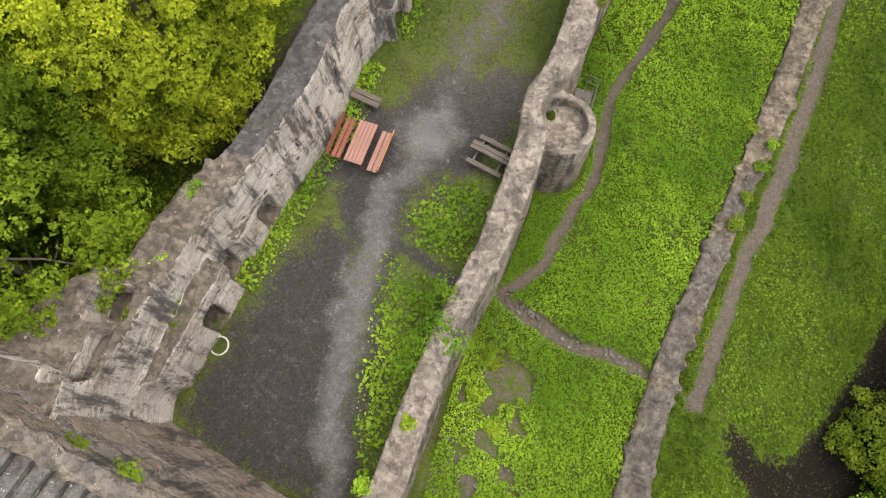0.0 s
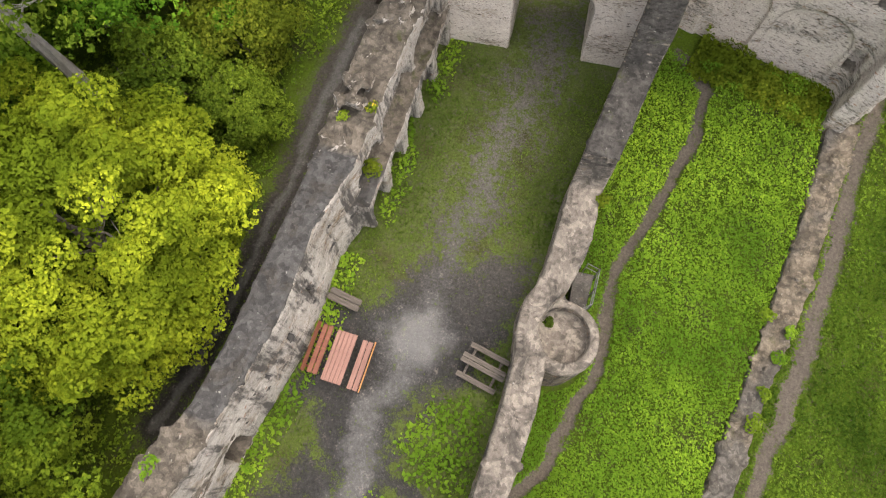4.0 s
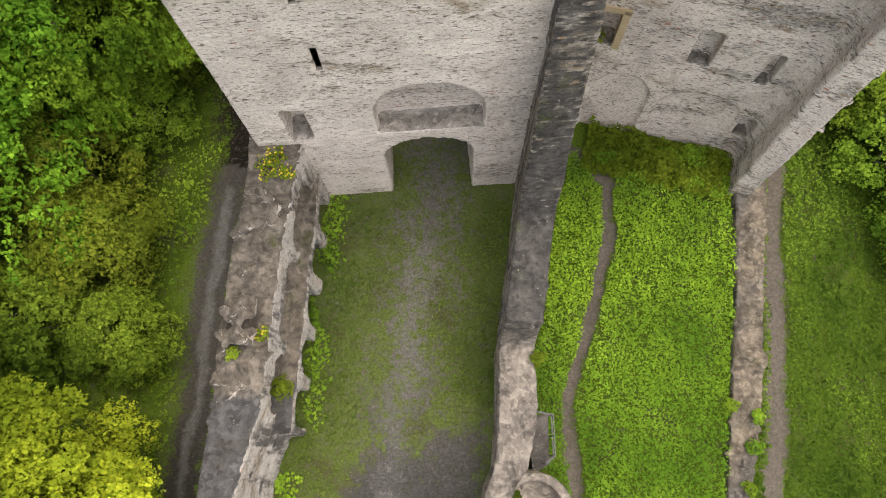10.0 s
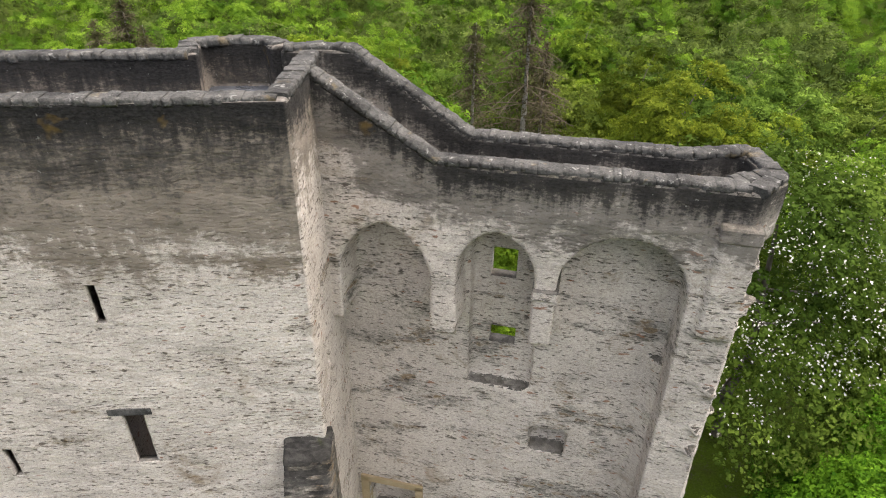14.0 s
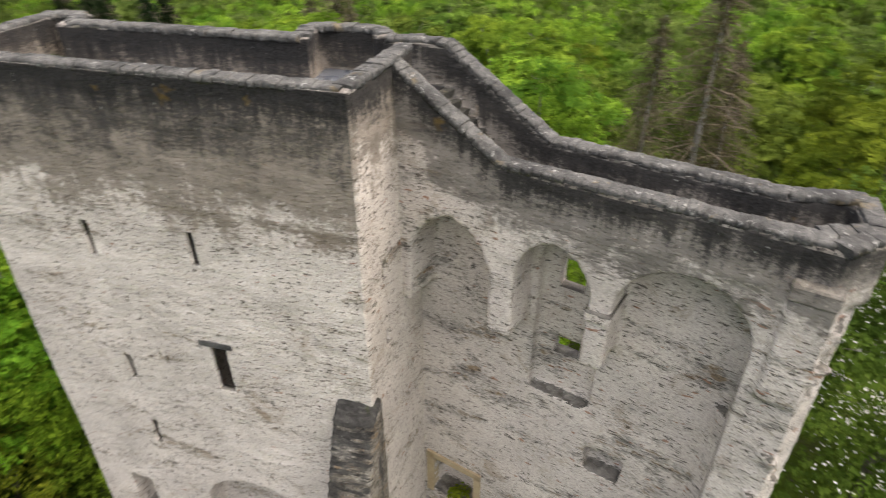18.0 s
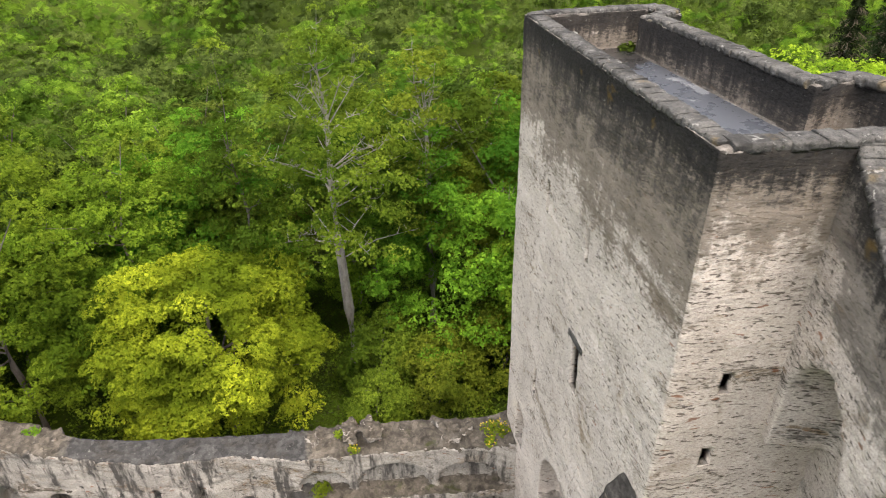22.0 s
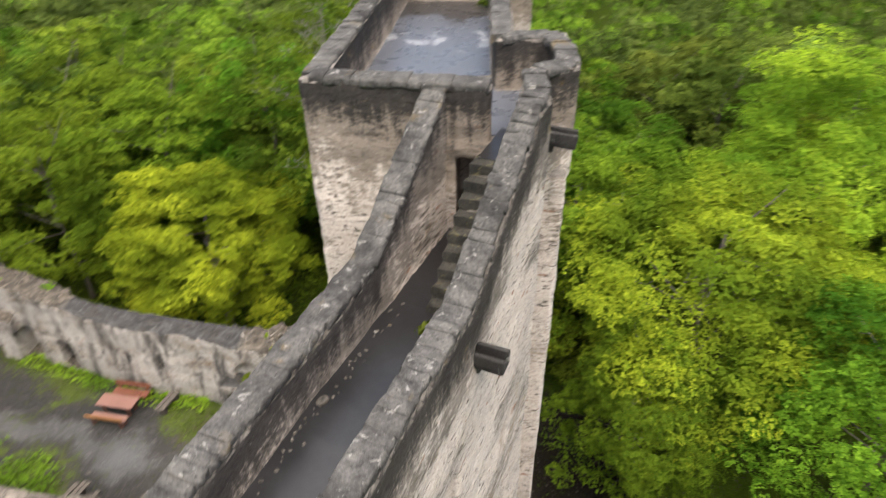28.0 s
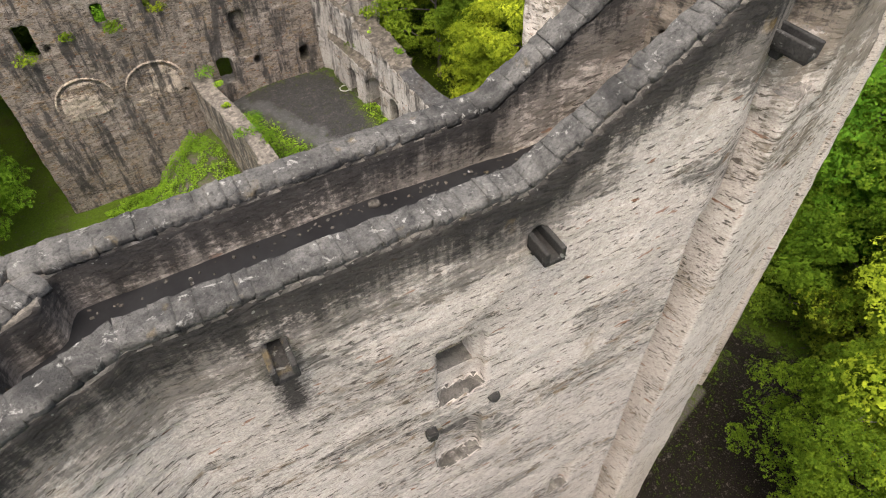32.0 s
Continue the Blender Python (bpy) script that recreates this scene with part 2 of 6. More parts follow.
        topc = mix(n, l, moss, topc, (0.0372, 0.0465, 0.0093))
        topc = mix(n, l, 0.4, topc, ramp(n, l, grain, [(0.25, 0.15), (0.75, 0.95)]), "OVERLAY")
        col = mix(n, l, level, col, topc)
    lichen = ramp(n, l, tex(n, l, free, 9.0, 2, 0.5), [(0.72, 0.0), (0.75, 0.6)])
    col = mix(n, l, lichen, col, (0.279, 0.279, 0.2542))
    l.new(col, b.inputs["Base Color"])
    rel = calc(n, l, "ADD", calc(n, l, "MULTIPLY", fine, 0.6), calc(n, l, "MULTIPLY", grain, 0.12))
    rel = calc(n, l, "SUBTRACT", rel, calc(n, l, "MULTIPLY", hole, 0.6))
    rel = calc(n, l, "ADD", rel, calc(n, l, "MULTIPLY", joint, 0.07))
    rel = calc(n, l, "SUBTRACT", rel, calc(n, l, "MULTIPLY", hole2, 0.25))
    bump(n, l, b, rel, 0.9, 0.05)
    return m


def stone_mat(name, a, c, spots=(0.31, 0.31, 0.2914), stain=(0.031, 0.0291, 0.0267)):
    """Weathered stone or screed with lichen; each piece has its own tone."""
    m, n, l, b = node_mat(name, 0.92, 0.25)
    free = coords(n, l, (1, 1, 1), "World")
    big, mid, fine = tex(n, l, free, 0.8, 5, 0.65, 0.5), tex(n, l, free, 4.0, 6, 0.7), tex(n, l, free, 28.0, 4, 0.65)
    col = mix(n, l, ramp(n, l, mid, [(0.34, 0.0), (0.66, 1.0)]), a, c)
    rnd = n.new("ShaderNodeObjectInfo").outputs["Random"]
    col = mix(n, l, calc(n, l, "MULTIPLY", rnd, 0.35), col, tuple(0.75 * k for k in c))
    col = mix(n, l, ramp(n, l, big, [(0.46, 0.0), (0.62, 0.8)]), col, stain)
    blot = tex(n, l, free, 11.0, 4, 0.7, 0.4)
    col = mix(n, l, ramp(n, l, blot, [(0.56, 0.0), (0.66, 0.7)]), col, stain)
    col = mix(n, l, ramp(n, l, tex(n, l, free, 6.0, 4, 0.7, 0.6), [(0.6, 0.0), (0.68, 0.65)]), col, spots)
    col = mix(n, l, ramp(n, l, tex(n, l, free, 1.9, 4, 0.6, 0.3), [(0.62, 0.0), (0.72, 0.5)]), col, (0.1674, 0.124, 0.0558))
    col = mix(n, l, 0.5, col, ramp(n, l, fine, [(0.25, 0.12), (0.75, 0.92)]), "OVERLAY")
    l.new(col, b.inputs["Base Color"])
    bump(n, l, b, calc(n, l, "ADD", mid, calc(n, l, "MULTIPLY", fine, 0.4)), 0.9, 0.05)
    return m


def leaf_mat(name, a, c, trans=0.35, spray=0.0):
    """Leaf green; spray above 0 cuts each blade into a spray of leaflets, that many to the metre."""
    m, n, l, b = node_mat(name, 0.75, 0.04)
    geo = n.new("ShaderNodeNewGeometry")
    rnd = n.new("ShaderNodeObjectInfo").outputs["Random"]
    col = mix(n, l, geo.outputs["Random Per Island"], a, c)
    if spray:
        v = n.new("ShaderNodeTexVoronoi")
        v.inputs["Scale"].default_value = spray
        l.new(coords(n, l), v.inputs["Vector"])
        sep = n.new("ShaderNodeSeparateColor")
        l.new(v.outputs["Color"], sep.inputs[0])
        col = mix(n, l, calc(n, l, "MULTIPLY", sep.outputs[0], 0.75), col, mix(n, l, sep.outputs[1], tuple(0.75 * k for k in a), tuple(1.1 * k for k in c)))
    col = mix(n, l, ramp(n, l, tex(n, l, coords(n, l, (1, 1, 1), "World"), 0.14, 2), [(0.38, 0.0), (0.6, 1.0)]), tuple(0.8 * k for k in a), col)
    hsv = n.new("ShaderNodeHueSaturation")
    hsv.inputs["Saturation"].default_value = 0.95
    l.new(calc(n, l, "ADD", 0.48, calc(n, l, "MULTIPLY", rnd, 0.04)), hsv.inputs["Hue"])
    l.new(calc(n, l, "ADD", 0.75, calc(n, l, "MULTIPLY", rnd, 0.5)), hsv.inputs["Value"])
    l.new(col, hsv.inputs["Color"])
    l.new(hsv.outputs[0], b.inputs["Base Color"])
    t = n.new("ShaderNodeBsdfTranslucent")
    l.new(hsv.outputs[0], t.inputs["Color"])
    s = n.new("ShaderNodeMixShader")
    s.inputs[0].default_value = trans
    l.new(b.outputs[0], s.inputs[1])
    l.new(t.outputs[0], s.inputs[2])
    end = s.outputs[0]
    if spray:
        gap = n.new("ShaderNodeMixShader")
        l.new(calc(n, l, "LESS_THAN", v.outputs["Distance"], 0.52), gap.inputs[0])
        l.new(n.new("ShaderNodeBsdfTransparent").outputs[0], gap.inputs[1])
        l.new(end, gap.inputs[2])
        end = gap.outputs[0]
    l.new(end, n["Material Output"].inputs["Surface"])
    return m


def plain_mat(name, a, c, scale=6.0, rough=0.8, stretch=(1, 1, 1), spec=0.3, metal=0.0, kind="Object", depth=0.01):
    m, n, l, b = node_mat(name, rough, spec)
    v = coords(n, l, stretch, kind)
    f, g = tex(n, l, v, scale, 5, 0.65), tex(n, l, v, scale * 7, 3, 0.6)
    col = mix(n, l, ramp(n, l, f, [(0.3, 0.0), (0.7, 1.0)]), a, c)
    col = mix(n, l, 0.3, col, ramp(n, l, g, [(0.25, 0.25), (0.75, 0.9)]), "OVERLAY")
    l.new(col, b.inputs["Base Color"])
    b.inputs["Metallic"].default_value = metal
    bump(n, l, b, calc(n, l, "ADD", f, calc(n, l, "MULTIPLY", g, 0.4)), 0.6, depth)
    return m


DARK = (0.0341, 0.0322, 0.031)
M_TOWER = masonry("tower_masonry", (0.6109, 0.5473, 0.4901), (0.3125, 0.2669, 0.2148), DARK, 1.0, (17.0, 21.0), 0.014, cap=((0.2108, 0.1922, 0.1736), (0.2604, 0.2356, 0.2046)), lee=(1.3, 0.9), crest=20.85)
M_SHIELD = masonry("shield_masonry", (0.5572, 0.4995, 0.4511), (0.268, 0.247, 0.222), DARK, 0.85, (17.1, 19.7), 0.012, rake=(-0.35, 0.62), cap=((0.1364, 0.1259, 0.1128), (0.1674, 0.1488, 0.124)), lee=(0.5, 0.25), crest=19.1, stain=3.3)
M_WALL = masonry("curtain_masonry", (0.4092, 0.3813, 0.3472), (0.248, 0.2139, 0.1767), DARK, 0.9, None, -0.01, cap=((0.0527, 0.0515, 0.0508), (0.095, 0.083, 0.068)), screed=(-18.0, -8.0))
M_LOW = masonry("low_wall_masonry", (0.3224, 0.2914, 0.2542), (0.186, 0.1612, 0.1302), DARK, 0.4, None, 0.02, cap=((0.155, 0.1376, 0.1178), (0.0527, 0.0496, 0.0459)), screed=(-30.0, -7.0), steep=0.1)
M_OUTER = masonry("outer_wall_masonry", (0.248, 0.2294, 0.2046), (0.1612, 0.1457, 0.124), DARK, 0.2, None, 0.03, cap=((0.0868, 0.0806, 0.0713), (0.124, 0.1054, 0.0806)))
M_PALAS = masonry("palas_masonry", (0.3844, 0.3379, 0.2945), (0.217, 0.1829, 0.1519), DARK, 0.25, None, 0.035, cap=((0.093, 0.0868, 0.0806), (0.1364, 0.1178, 0.093)))
M_COPING = stone_mat("coping_stone", (0.04, 0.0392, 0.0384), (0.132, 0.128, 0.12), (0.33, 0.325, 0.305), (0.02, 0.0195, 0.019))
M_STEP = stone_mat("mossy_step_stone", (0.02, 0.02, 0.018), (0.07, 0.066, 0.055), (0.16, 0.14, 0.06), (0.012, 0.012, 0.01))
M_YELLOW = leaf_mat("maple_leaf_yellow", (0.1495, 0.2009, 0.002232), (0.5166, 0.5416, 0.006944), 0.42, 10.0)
M_GREEN = leaf_mat("spring_leaf", (0.0693, 0.13, 0.005), (0.2722, 0.3721, 0.01618), 0.4, 8.0)
M_LIME = leaf_mat("lime_green_leaf", (0.05544, 0.135, 0.002984), (0.2348, 0.39, 0.00931), 0.42, 9.0)
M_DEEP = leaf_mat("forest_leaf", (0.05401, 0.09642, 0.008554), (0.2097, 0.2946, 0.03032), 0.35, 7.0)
# far crowns: distance haze put into the leaf colour, lighter and bluer
M_FAR = leaf_mat("hazy_far_leaf", (0.06629, 0.1133, 0.01982), (0.1737, 0.2575, 0.04289), 0.35, 3.2)
M_PINE = leaf_mat("conifer_needles", (0.0155, 0.0279, 0.0093), (0.0372, 0.0558, 0.0186), 0.15, 7.0)
M_RUSSET = leaf_mat("dead_needles", (0.07, 0.062, 0.03), (0.15, 0.13, 0.065), 0.2, 9.0)
M_NETTLE = leaf_mat("nettle_leaf", (0.1029, 0.1781, 0.00513), (0.2953, 0.4028, 0.0121), 0.3)
M_SPRING = leaf_mat("young_leaf", (0.1368, 0.228, 0.0048), (0.4256, 0.5152, 0.00896), 0.42, 9.0)
M_MEADOW = leaf_mat("meadow_leaf", (0.03564, 0.064, 0.0032), (0.1328, 0.1878, 0.008944), 0.25)
M_GRASS = leaf_mat("grass_blade", (0.05937, 0.1001, 0.008835), (0.1235, 0.1715, 0.01837), 0.25)
M_BLOSSOM = plain_mat("white_blossom", (0.434, 0.4216, 0.372), (0.5084, 0.496, 0.4464), 9.0)
M_FLOWER = plain_mat("yellow_flower", (0.372, 0.2604, 0.0124), (0.465, 0.372, 0.031), 9.0)
M_BARK = plain_mat("bark", (0.0744, 0.062, 0.0527), (0.1736, 0.155, 0.1364), 3.0, 0.9, (1, 1, 0.3), kind="World", depth=0.03)
M_PALEBARK = plain_mat("pale_bark", (0.1674, 0.155, 0.1395), (0.3224, 0.3038, 0.279), 3.0, 0.9, (1, 1, 0.4), kind="World", depth=0.02)
M_TWIG = plain_mat("dead_twig", (0.085, 0.066, 0.045), (0.16, 0.13, 0.095), 4.0, 0.9, kind="World")
M_FLOOR = plain_mat("wet_screed", (0.00868, 0.00868, 0.01001), (0.02114, 0.02151, 0.02306), 1.2, 0.3, kind="World", spec=0.5)


def roof_screed():
    """Wet roof screed: pale standing water, dark damp patches, dry rims."""
    m, n, l, b = node_mat("roof_screed", 0.3, 0.5)
    w = coords(n, l, (1, 1, 1), "World")
    big, mid, fine = tex(n, l, w, 0.55, 4, 0.6, 0.6), tex(n, l, w, 2.5, 5, 0.65), tex(n, l, w, 30.0, 3, 0.6)
    # grey screed, with the blue of the reflected sky put into its colour
    col = mix(n, l, mid, (0.055, 0.062, 0.078), (0.1, 0.108, 0.125))
    pos = height_of(n, l)
    damp = ramp(n, l, calc(n, l, "ADD", big, calc(n, l, "MULTIPLY", calc(n, l, "SUBTRACT", -7.1, pos[0]), 0.16)), [(0.56, 0.0), (0.6, 0.9)])
    col = mix(n, l, damp, col, mix(n, l, mid, (0.006, 0.006, 0.006), (0.045, 0.04, 0.036)))
    # pale scum on the standing water
    off = calc(n, l, "ABSOLUTE", calc(n, l, "ADD", pos[0], 5.9))
    scum = ramp(n, l, calc(n, l, "SUBTRACT", tex(n, l, w, 1.9, 2, 0.5), calc(n, l, "MULTIPLY", off, 0.16)), [(0.53, 0.0), (0.55, 0.8)])
    col = mix(n, l, scum, col, (0.25, 0.26, 0.28))
    col = mix(n, l, 0.25, col, ramp(n, l, fine, [(0.25, 0.2), (0.75, 0.95)]), "OVERLAY")
    l.new(col, b.inputs["Base Color"])
    l.new(calc(n, l, "ADD", 0.12, calc(n, l, "MULTIPLY", mid, 0.35)), b.inputs["Roughness"])
    bump(n, l, b, mid, 0.3, 0.01)
    return m


M_ROOF = roof_screed()


# ---- mesh helpers ----
def part(name, bm, material, parent=None, label=""):
    me = bpy.data.meshes.new(name)
    if isinstance(bm, tuple):
        me.from_pydata(bm[0], [], bm[1])
    else:
        bm.to_mesh(me)
        bm.free()
    return put(name, me, material, parent, label)


def put(name, me, material, parent=None, label=""):
    if not me.materials:
        me.materials.append(material)
    ob = new(name, me)
    if parent is not None:
        ob.parent = parent
    if label:
        ob["label"] = label
    return ob


def thing(name, at=(0, 0, 0), turn=0.0):
    ob = new(name)
    ob.empty_display_size = 0.2
    ob.matrix_basis = pose(*at, 0, 0, turn)
    return ob


def lattice(p, seed):
    q = p.astype(np.int64)
    h = (q[:, 0] * 374761393 + q[:, 1] * 668265263 + q[:, 2] * 2147483647 + seed * 974634777) & 0xFFFFFFFF
    h = ((h ^ (h >> 13)) * 1274126177) & 0xFFFFFFFF
    return ((h ^ (h >> 16)) & 0xFFFF) / 65535.0


def vnoise(p, seed=0):
    """Value noise from 0 to 1 at the points p (n, 3)."""
    f = np.floor(p)
    d = p - f
    d = d * d * (3 - 2 * d)
    out = 0.0
    for i in (0, 1):
        for j in (0, 1):
            for k in (0, 1):
                w = np.abs(1 - i - d[:, 0]) * np.abs(1 - j - d[:, 1]) * np.abs(1 - k - d[:, 2])
                out = out + w * lattice(f + (i, j, k), seed)
    return out


def prism(bm, pts, z0, z1):
    """A closed prism over the outline pts; z0 and z1 may be lists, a height for each corner."""
    k = len(pts)
    area = sum(pts[i][0] * pts[(i + 1) % k][1] - pts[(i + 1) % k][0] * pts[i][1] for i in range(k))
    lo = z0 if isinstance(z0, (list, tuple)) else [z0] * k
    hi = z1 if isinstance(z1, (list, tuple)) else [z1] * k
    rows = list(zip(pts, lo, hi))
    if area < 0:
        rows.reverse()
    a = [bm.verts.new((p[0], p[1], z)) for p, z, _ in rows]
    c = [bm.verts.new((p[0], p[1], z)) for p, _, z in rows]
    bm.faces.new(a[::-1])
    bm.faces.new(c)
    for i in range(k):
        j = (i + 1) % k
        bm.faces.new((a[i], a[j], c[j], c[i]))


def tunnel(bm, origin, along, inward, profile, depth, back=0.3):
    """A closed cutter: profile points (run, height) swept from back metres before the face to depth behind it."""
    o, a, d = Vector((*origin, 0)), Vector((*along, 0)), Vector((*inward, 0))
    near = [bm.verts.new(o + a * s - d * back + Vector((0, 0, z))) for s, z in profile]
    far = [bm.verts.new(o + a * s + d * depth + Vector((0, 0, z))) for s, z in profile]
    k = len(profile)
    fs = [bm.faces.new(near), bm.faces.new(far[::-1])]
    for i in range(k):
        fs.append(bm.faces.new((near[i], far[i], far[(i + 1) % k], near[(i + 1) % k])))
    bmesh.ops.recalc_face_normals(bm, faces=fs)


def arch(s0, s1, z0, spring, apex, point=0.0, steps=10):
    """Outline of an arched opening; point above 0 makes it pointed."""
    c, r = (s0 + s1) / 2, (s1 - s0) / 2
    out = [(s0, z0), (s1, z0)]
    for i in range(steps + 1):
        a = math.pi * i / steps
        w, h = math.cos(a), math.sin(a)
        h = h * (1 - point) + (1 - abs(w)) ** 0.8 * point
        out.append((c + r * w, spring + (apex - spring) * h))
    return out


def box_profile(s0, s1, z0, z1):
    return [(s0, z0), (s1, z0), (s1, z1), (s0, z1)]


def weather(me, rough, seed, courses=True):
    """Pushes the skin of a wall in and out: broad bulges, courses of stone, grain."""
    k = len(me.vertices)
    co, no = np.empty(k * 3), np.empty(k * 3)
    me.vertices.foreach_get("co", co)
    me.vertex_normals.foreach_get("vector", no)
    co, no = co.reshape(-1, 3), no.reshape(-1, 3)
    d = (vnoise(co * 0.55, seed) - 0.5) * 2.2 + (vnoise(co * 1.7, seed + 1) - 0.5) * 1.2
    if courses:
        d += (vnoise(co * (3.2, 3.2, 7.5), seed + 2) - 0.5) * 1.3
    d += (vnoise(co * 8.0, seed + 3) - 0.5) * 0.5
    co += no * (d * rough)[:, None]
    me.vertices.foreach_set("co", co.ravel())
    me.update()


def masonry_wall(name, fill, cut, material, voxel=0.1, rough=0.03, parent=None, seed=1, label="", late=None):
    """One worn wall: the prisms that fill() adds, less those that cut() adds, fused and weathered; late() cuts sharp openings after that."""
    bm = bmesh.new()
    fill(bm)
    me = bpy.data.meshes.new(name)
    bm.to_mesh(me)
    bm.free()
    ob = new(name, me)
    other = None
    if cut:
        bm = bmesh.new()
        cut(bm)
        cm = bpy.data.meshes.new("cutter")
        bm.to_mesh(cm)
        bm.free()
        other = new("cutter", cm)
    area = sum(f.area for f in me.polygons)
    for nudge in range(5):
        # a cutter that lies awkwardly to the wall is moved by some millimetres
        if other:
            other.matrix_basis = Matrix.Translation((0.0031 * (nudge + 1), 0.0023 * (nudge + 1), 0.0037 * (nudge + 1)))
            x = ob.modifiers.new("cut", "BOOLEAN")
            x.operation, x.solver, x.object, x.use_self = "DIFFERENCE", "EXACT", other, True
        r = ob.modifiers.new("fuse", "REMESH")
        r.mode, r.voxel_size = "VOXEL", voxel
        done = bpy.data.meshes.new_from_object(ob.evaluated_get(bpy.context.evaluated_depsgraph_get()))
        ob.modifiers.clear()
        if sum(f.area for f in done.polygons) > 0.3 * area:
            break
    bpy.data.objects.remove(ob)
    if other:
        bpy.data.objects.remove(other)
    done.name = name
    weather(done, rough, seed)
    if late:
        bm = bmesh.new()
        late(bm)
        cm = bpy.data.meshes.new("cutter")
        bm.to_mesh(cm)
        bm.free()
        ob, other = new(name, done), new("cutter", cm)
        for nudge in range(4):
            other.matrix_basis = Matrix.Translation((0.0031 * nudge, 0.0023 * nudge, 0.0037 * nudge))
            x = ob.modifiers.new("cut", "BOOLEAN")
            x.operation, x.solver, x.object = "DIFFERENCE", "EXACT", other
            sharp = bpy.data.meshes.new_from_object(ob.evaluated_get(bpy.context.evaluated_depsgraph_get()))
            ob.modifiers.clear()
            if len(sharp.polygons) > 0.8 * len(done.polygons):
                done = sharp
                break
        bpy.data.objects.remove(ob)
        bpy.data.objects.remove(other)
        done.name = name
    done.polygons.foreach_set("use_smooth", [True] * len(done.polygons))
    done.materials.clear()
    return put(name, done, material, parent, label)


def lerp(table, y):
    """Values of a table of rows (y, a, b, ...) at y, rows in falling y."""
    for p, q in zip(table, table[1:]):
        if y >= q[0]:
            f = (p[0] - y) / (p[0] - q[0]) if p[0] != q[0] else 0
            f = min(max(f, 0.0), 1.0)
            return [a + (b - a) * f for a, b in zip(p[1:], q[1:])]
    return list(table[-1][1:])


def run_of(table, bm, z0, step=0.5):
    """Fills a long wall from rows (y, west x, east x, top z)."""
    y, end = table[0][0], table[-1][0]
    while y > end + 1e-6:
        y2 = max(y - step, end)
        a, c = lerp(table, y), lerp(table, y2)
        prism(bm, [(a[0], y), (a[1], y), (c[1], y2 - 0.02), (c[0], y2 - 0.02)], z0, [a[2], a[2], c[2], c[2]])
        y = y2


def rubble(bm, rnd, x, y, z, size):
    """A loose stone to be fused into a wall top."""
    r = bmesh.ops.create_icosphere(bm, subdivisions=1, radius=size)
    m = pose(x, y, z, rnd.uniform(0, 60), rnd.uniform(0, 60), rnd.uniform(0, 360)) @ Matrix.Diagonal((1.0, rnd.uniform(0.6, 1.0), rnd.uniform(0.35, 0.6), 1))
    bmesh.ops.transform(bm, matrix=m, verts=r["verts"])


def broken_top(bm, table, y0, y1, count, seed, size=(0.15, 0.38), rise=0.05):
    """Loose stones strewn along the top and edges of a long wall."""
    rnd = random.Random(seed)
    for _ in range(count):
        y = rnd.uniform(y1, y0)
        a, c, z = lerp(table, y)
        rubble(bm, rnd, a + (c - a) * rnd.uniform(-0.04, 1.04), y, z - rnd.uniform(-rise, 0.15), rnd.uniform(*size))


def cap_variants(count, seed, material=None, power=4.5, full=False):
    """Meshes of rough rounded stones, one metre long and wide, to be scaled."""
    rnd, out = random.Random(seed), []
    for k in range(count):
        bm = bmesh.new()
        bmesh.ops.create_cube(bm, size=1.0)
        bmesh.ops.subdivide_edges(bm, edges=bm.edges[:], cuts=2, use_grid_fill=True)
        bm.normal_update()
        drop = rnd.uniform(-0.03, 0.03)
        for v in bm.verts:
            c = v.co * 2
            f = (abs(c.y) ** power + abs(c.z) ** power) ** (1 / power) if full is False else (abs(c.x) ** power + abs(c.y) ** power + abs(c.z) ** power) ** (1 / power)
            side = max(abs(c.y), abs(c.z)) if full is False else 1.0
            v.co = Vector((c.x * (1.0 if full is False else 1 / f), c.y * side / max(f, 1e-6), c.z * side / max(f, 1e-6))) * 0.5
            v.co += Vector((rnd.uniform(-0.02, 0.02), rnd.uniform(-0.035, 0.035), rnd.uniform(-0.05, 0.05) + (drop if v.co.z > 0 else 0.0)))
        for f in bm.faces:
            f.smooth = full or abs(f.normal.x) < 0.7
        me = bpy.data.meshes.new("coping_stone")
        bm.to_mesh(me)
        bm.free()
        me.materials.append(material or M_COPING)
        out.append(me)
    return out


def coping(parent, line, width, variants, seed, long=(0.15, 0.32), thick=0.17):
    """Coping stones laid along a line of points (x, y, z)."""
    rnd = random.Random(seed)
    for p, q in zip(line, line[1:]):
        p, q = Vector(p), Vector(q)
        run, length = 0.0, (q - p).length
        d = (q - p).normalized()
        while run < length - 0.05:
            step = min(rnd.uniform(*long), length - run)
            if length - run - step < 0.15:
                step = length - run
            mid = p + d * (run + step / 2) - Vector((0, 0, 0.06))
            ob = new("coping_stone", rnd.choice(variants))
            rise = math.asin(max(-1, min(1, d.z)))
            base = Matrix.Translation(mid + Vector((0, 0, rnd.uniform(-0.012, 0.012))))
            base = base @ Matrix.Rotation(math.atan2(d.y, d.x) + rnd.uniform(-0.02, 0.02), 4, "Z") @ Matrix.Rotation(-rise + rnd.uniform(-0.03, 0.03), 4, "Y")
            flip = -1 if rnd.random() < 0.5 else 1
            ob.matrix_basis = base @ Matrix.Diagonal((step * 1.1 * flip, (width + rnd.uniform(-0.05, 0.02)) * flip, thick + rnd.uniform(-0.01, 0.02), 1))
            ob.parent = parent
            run += step


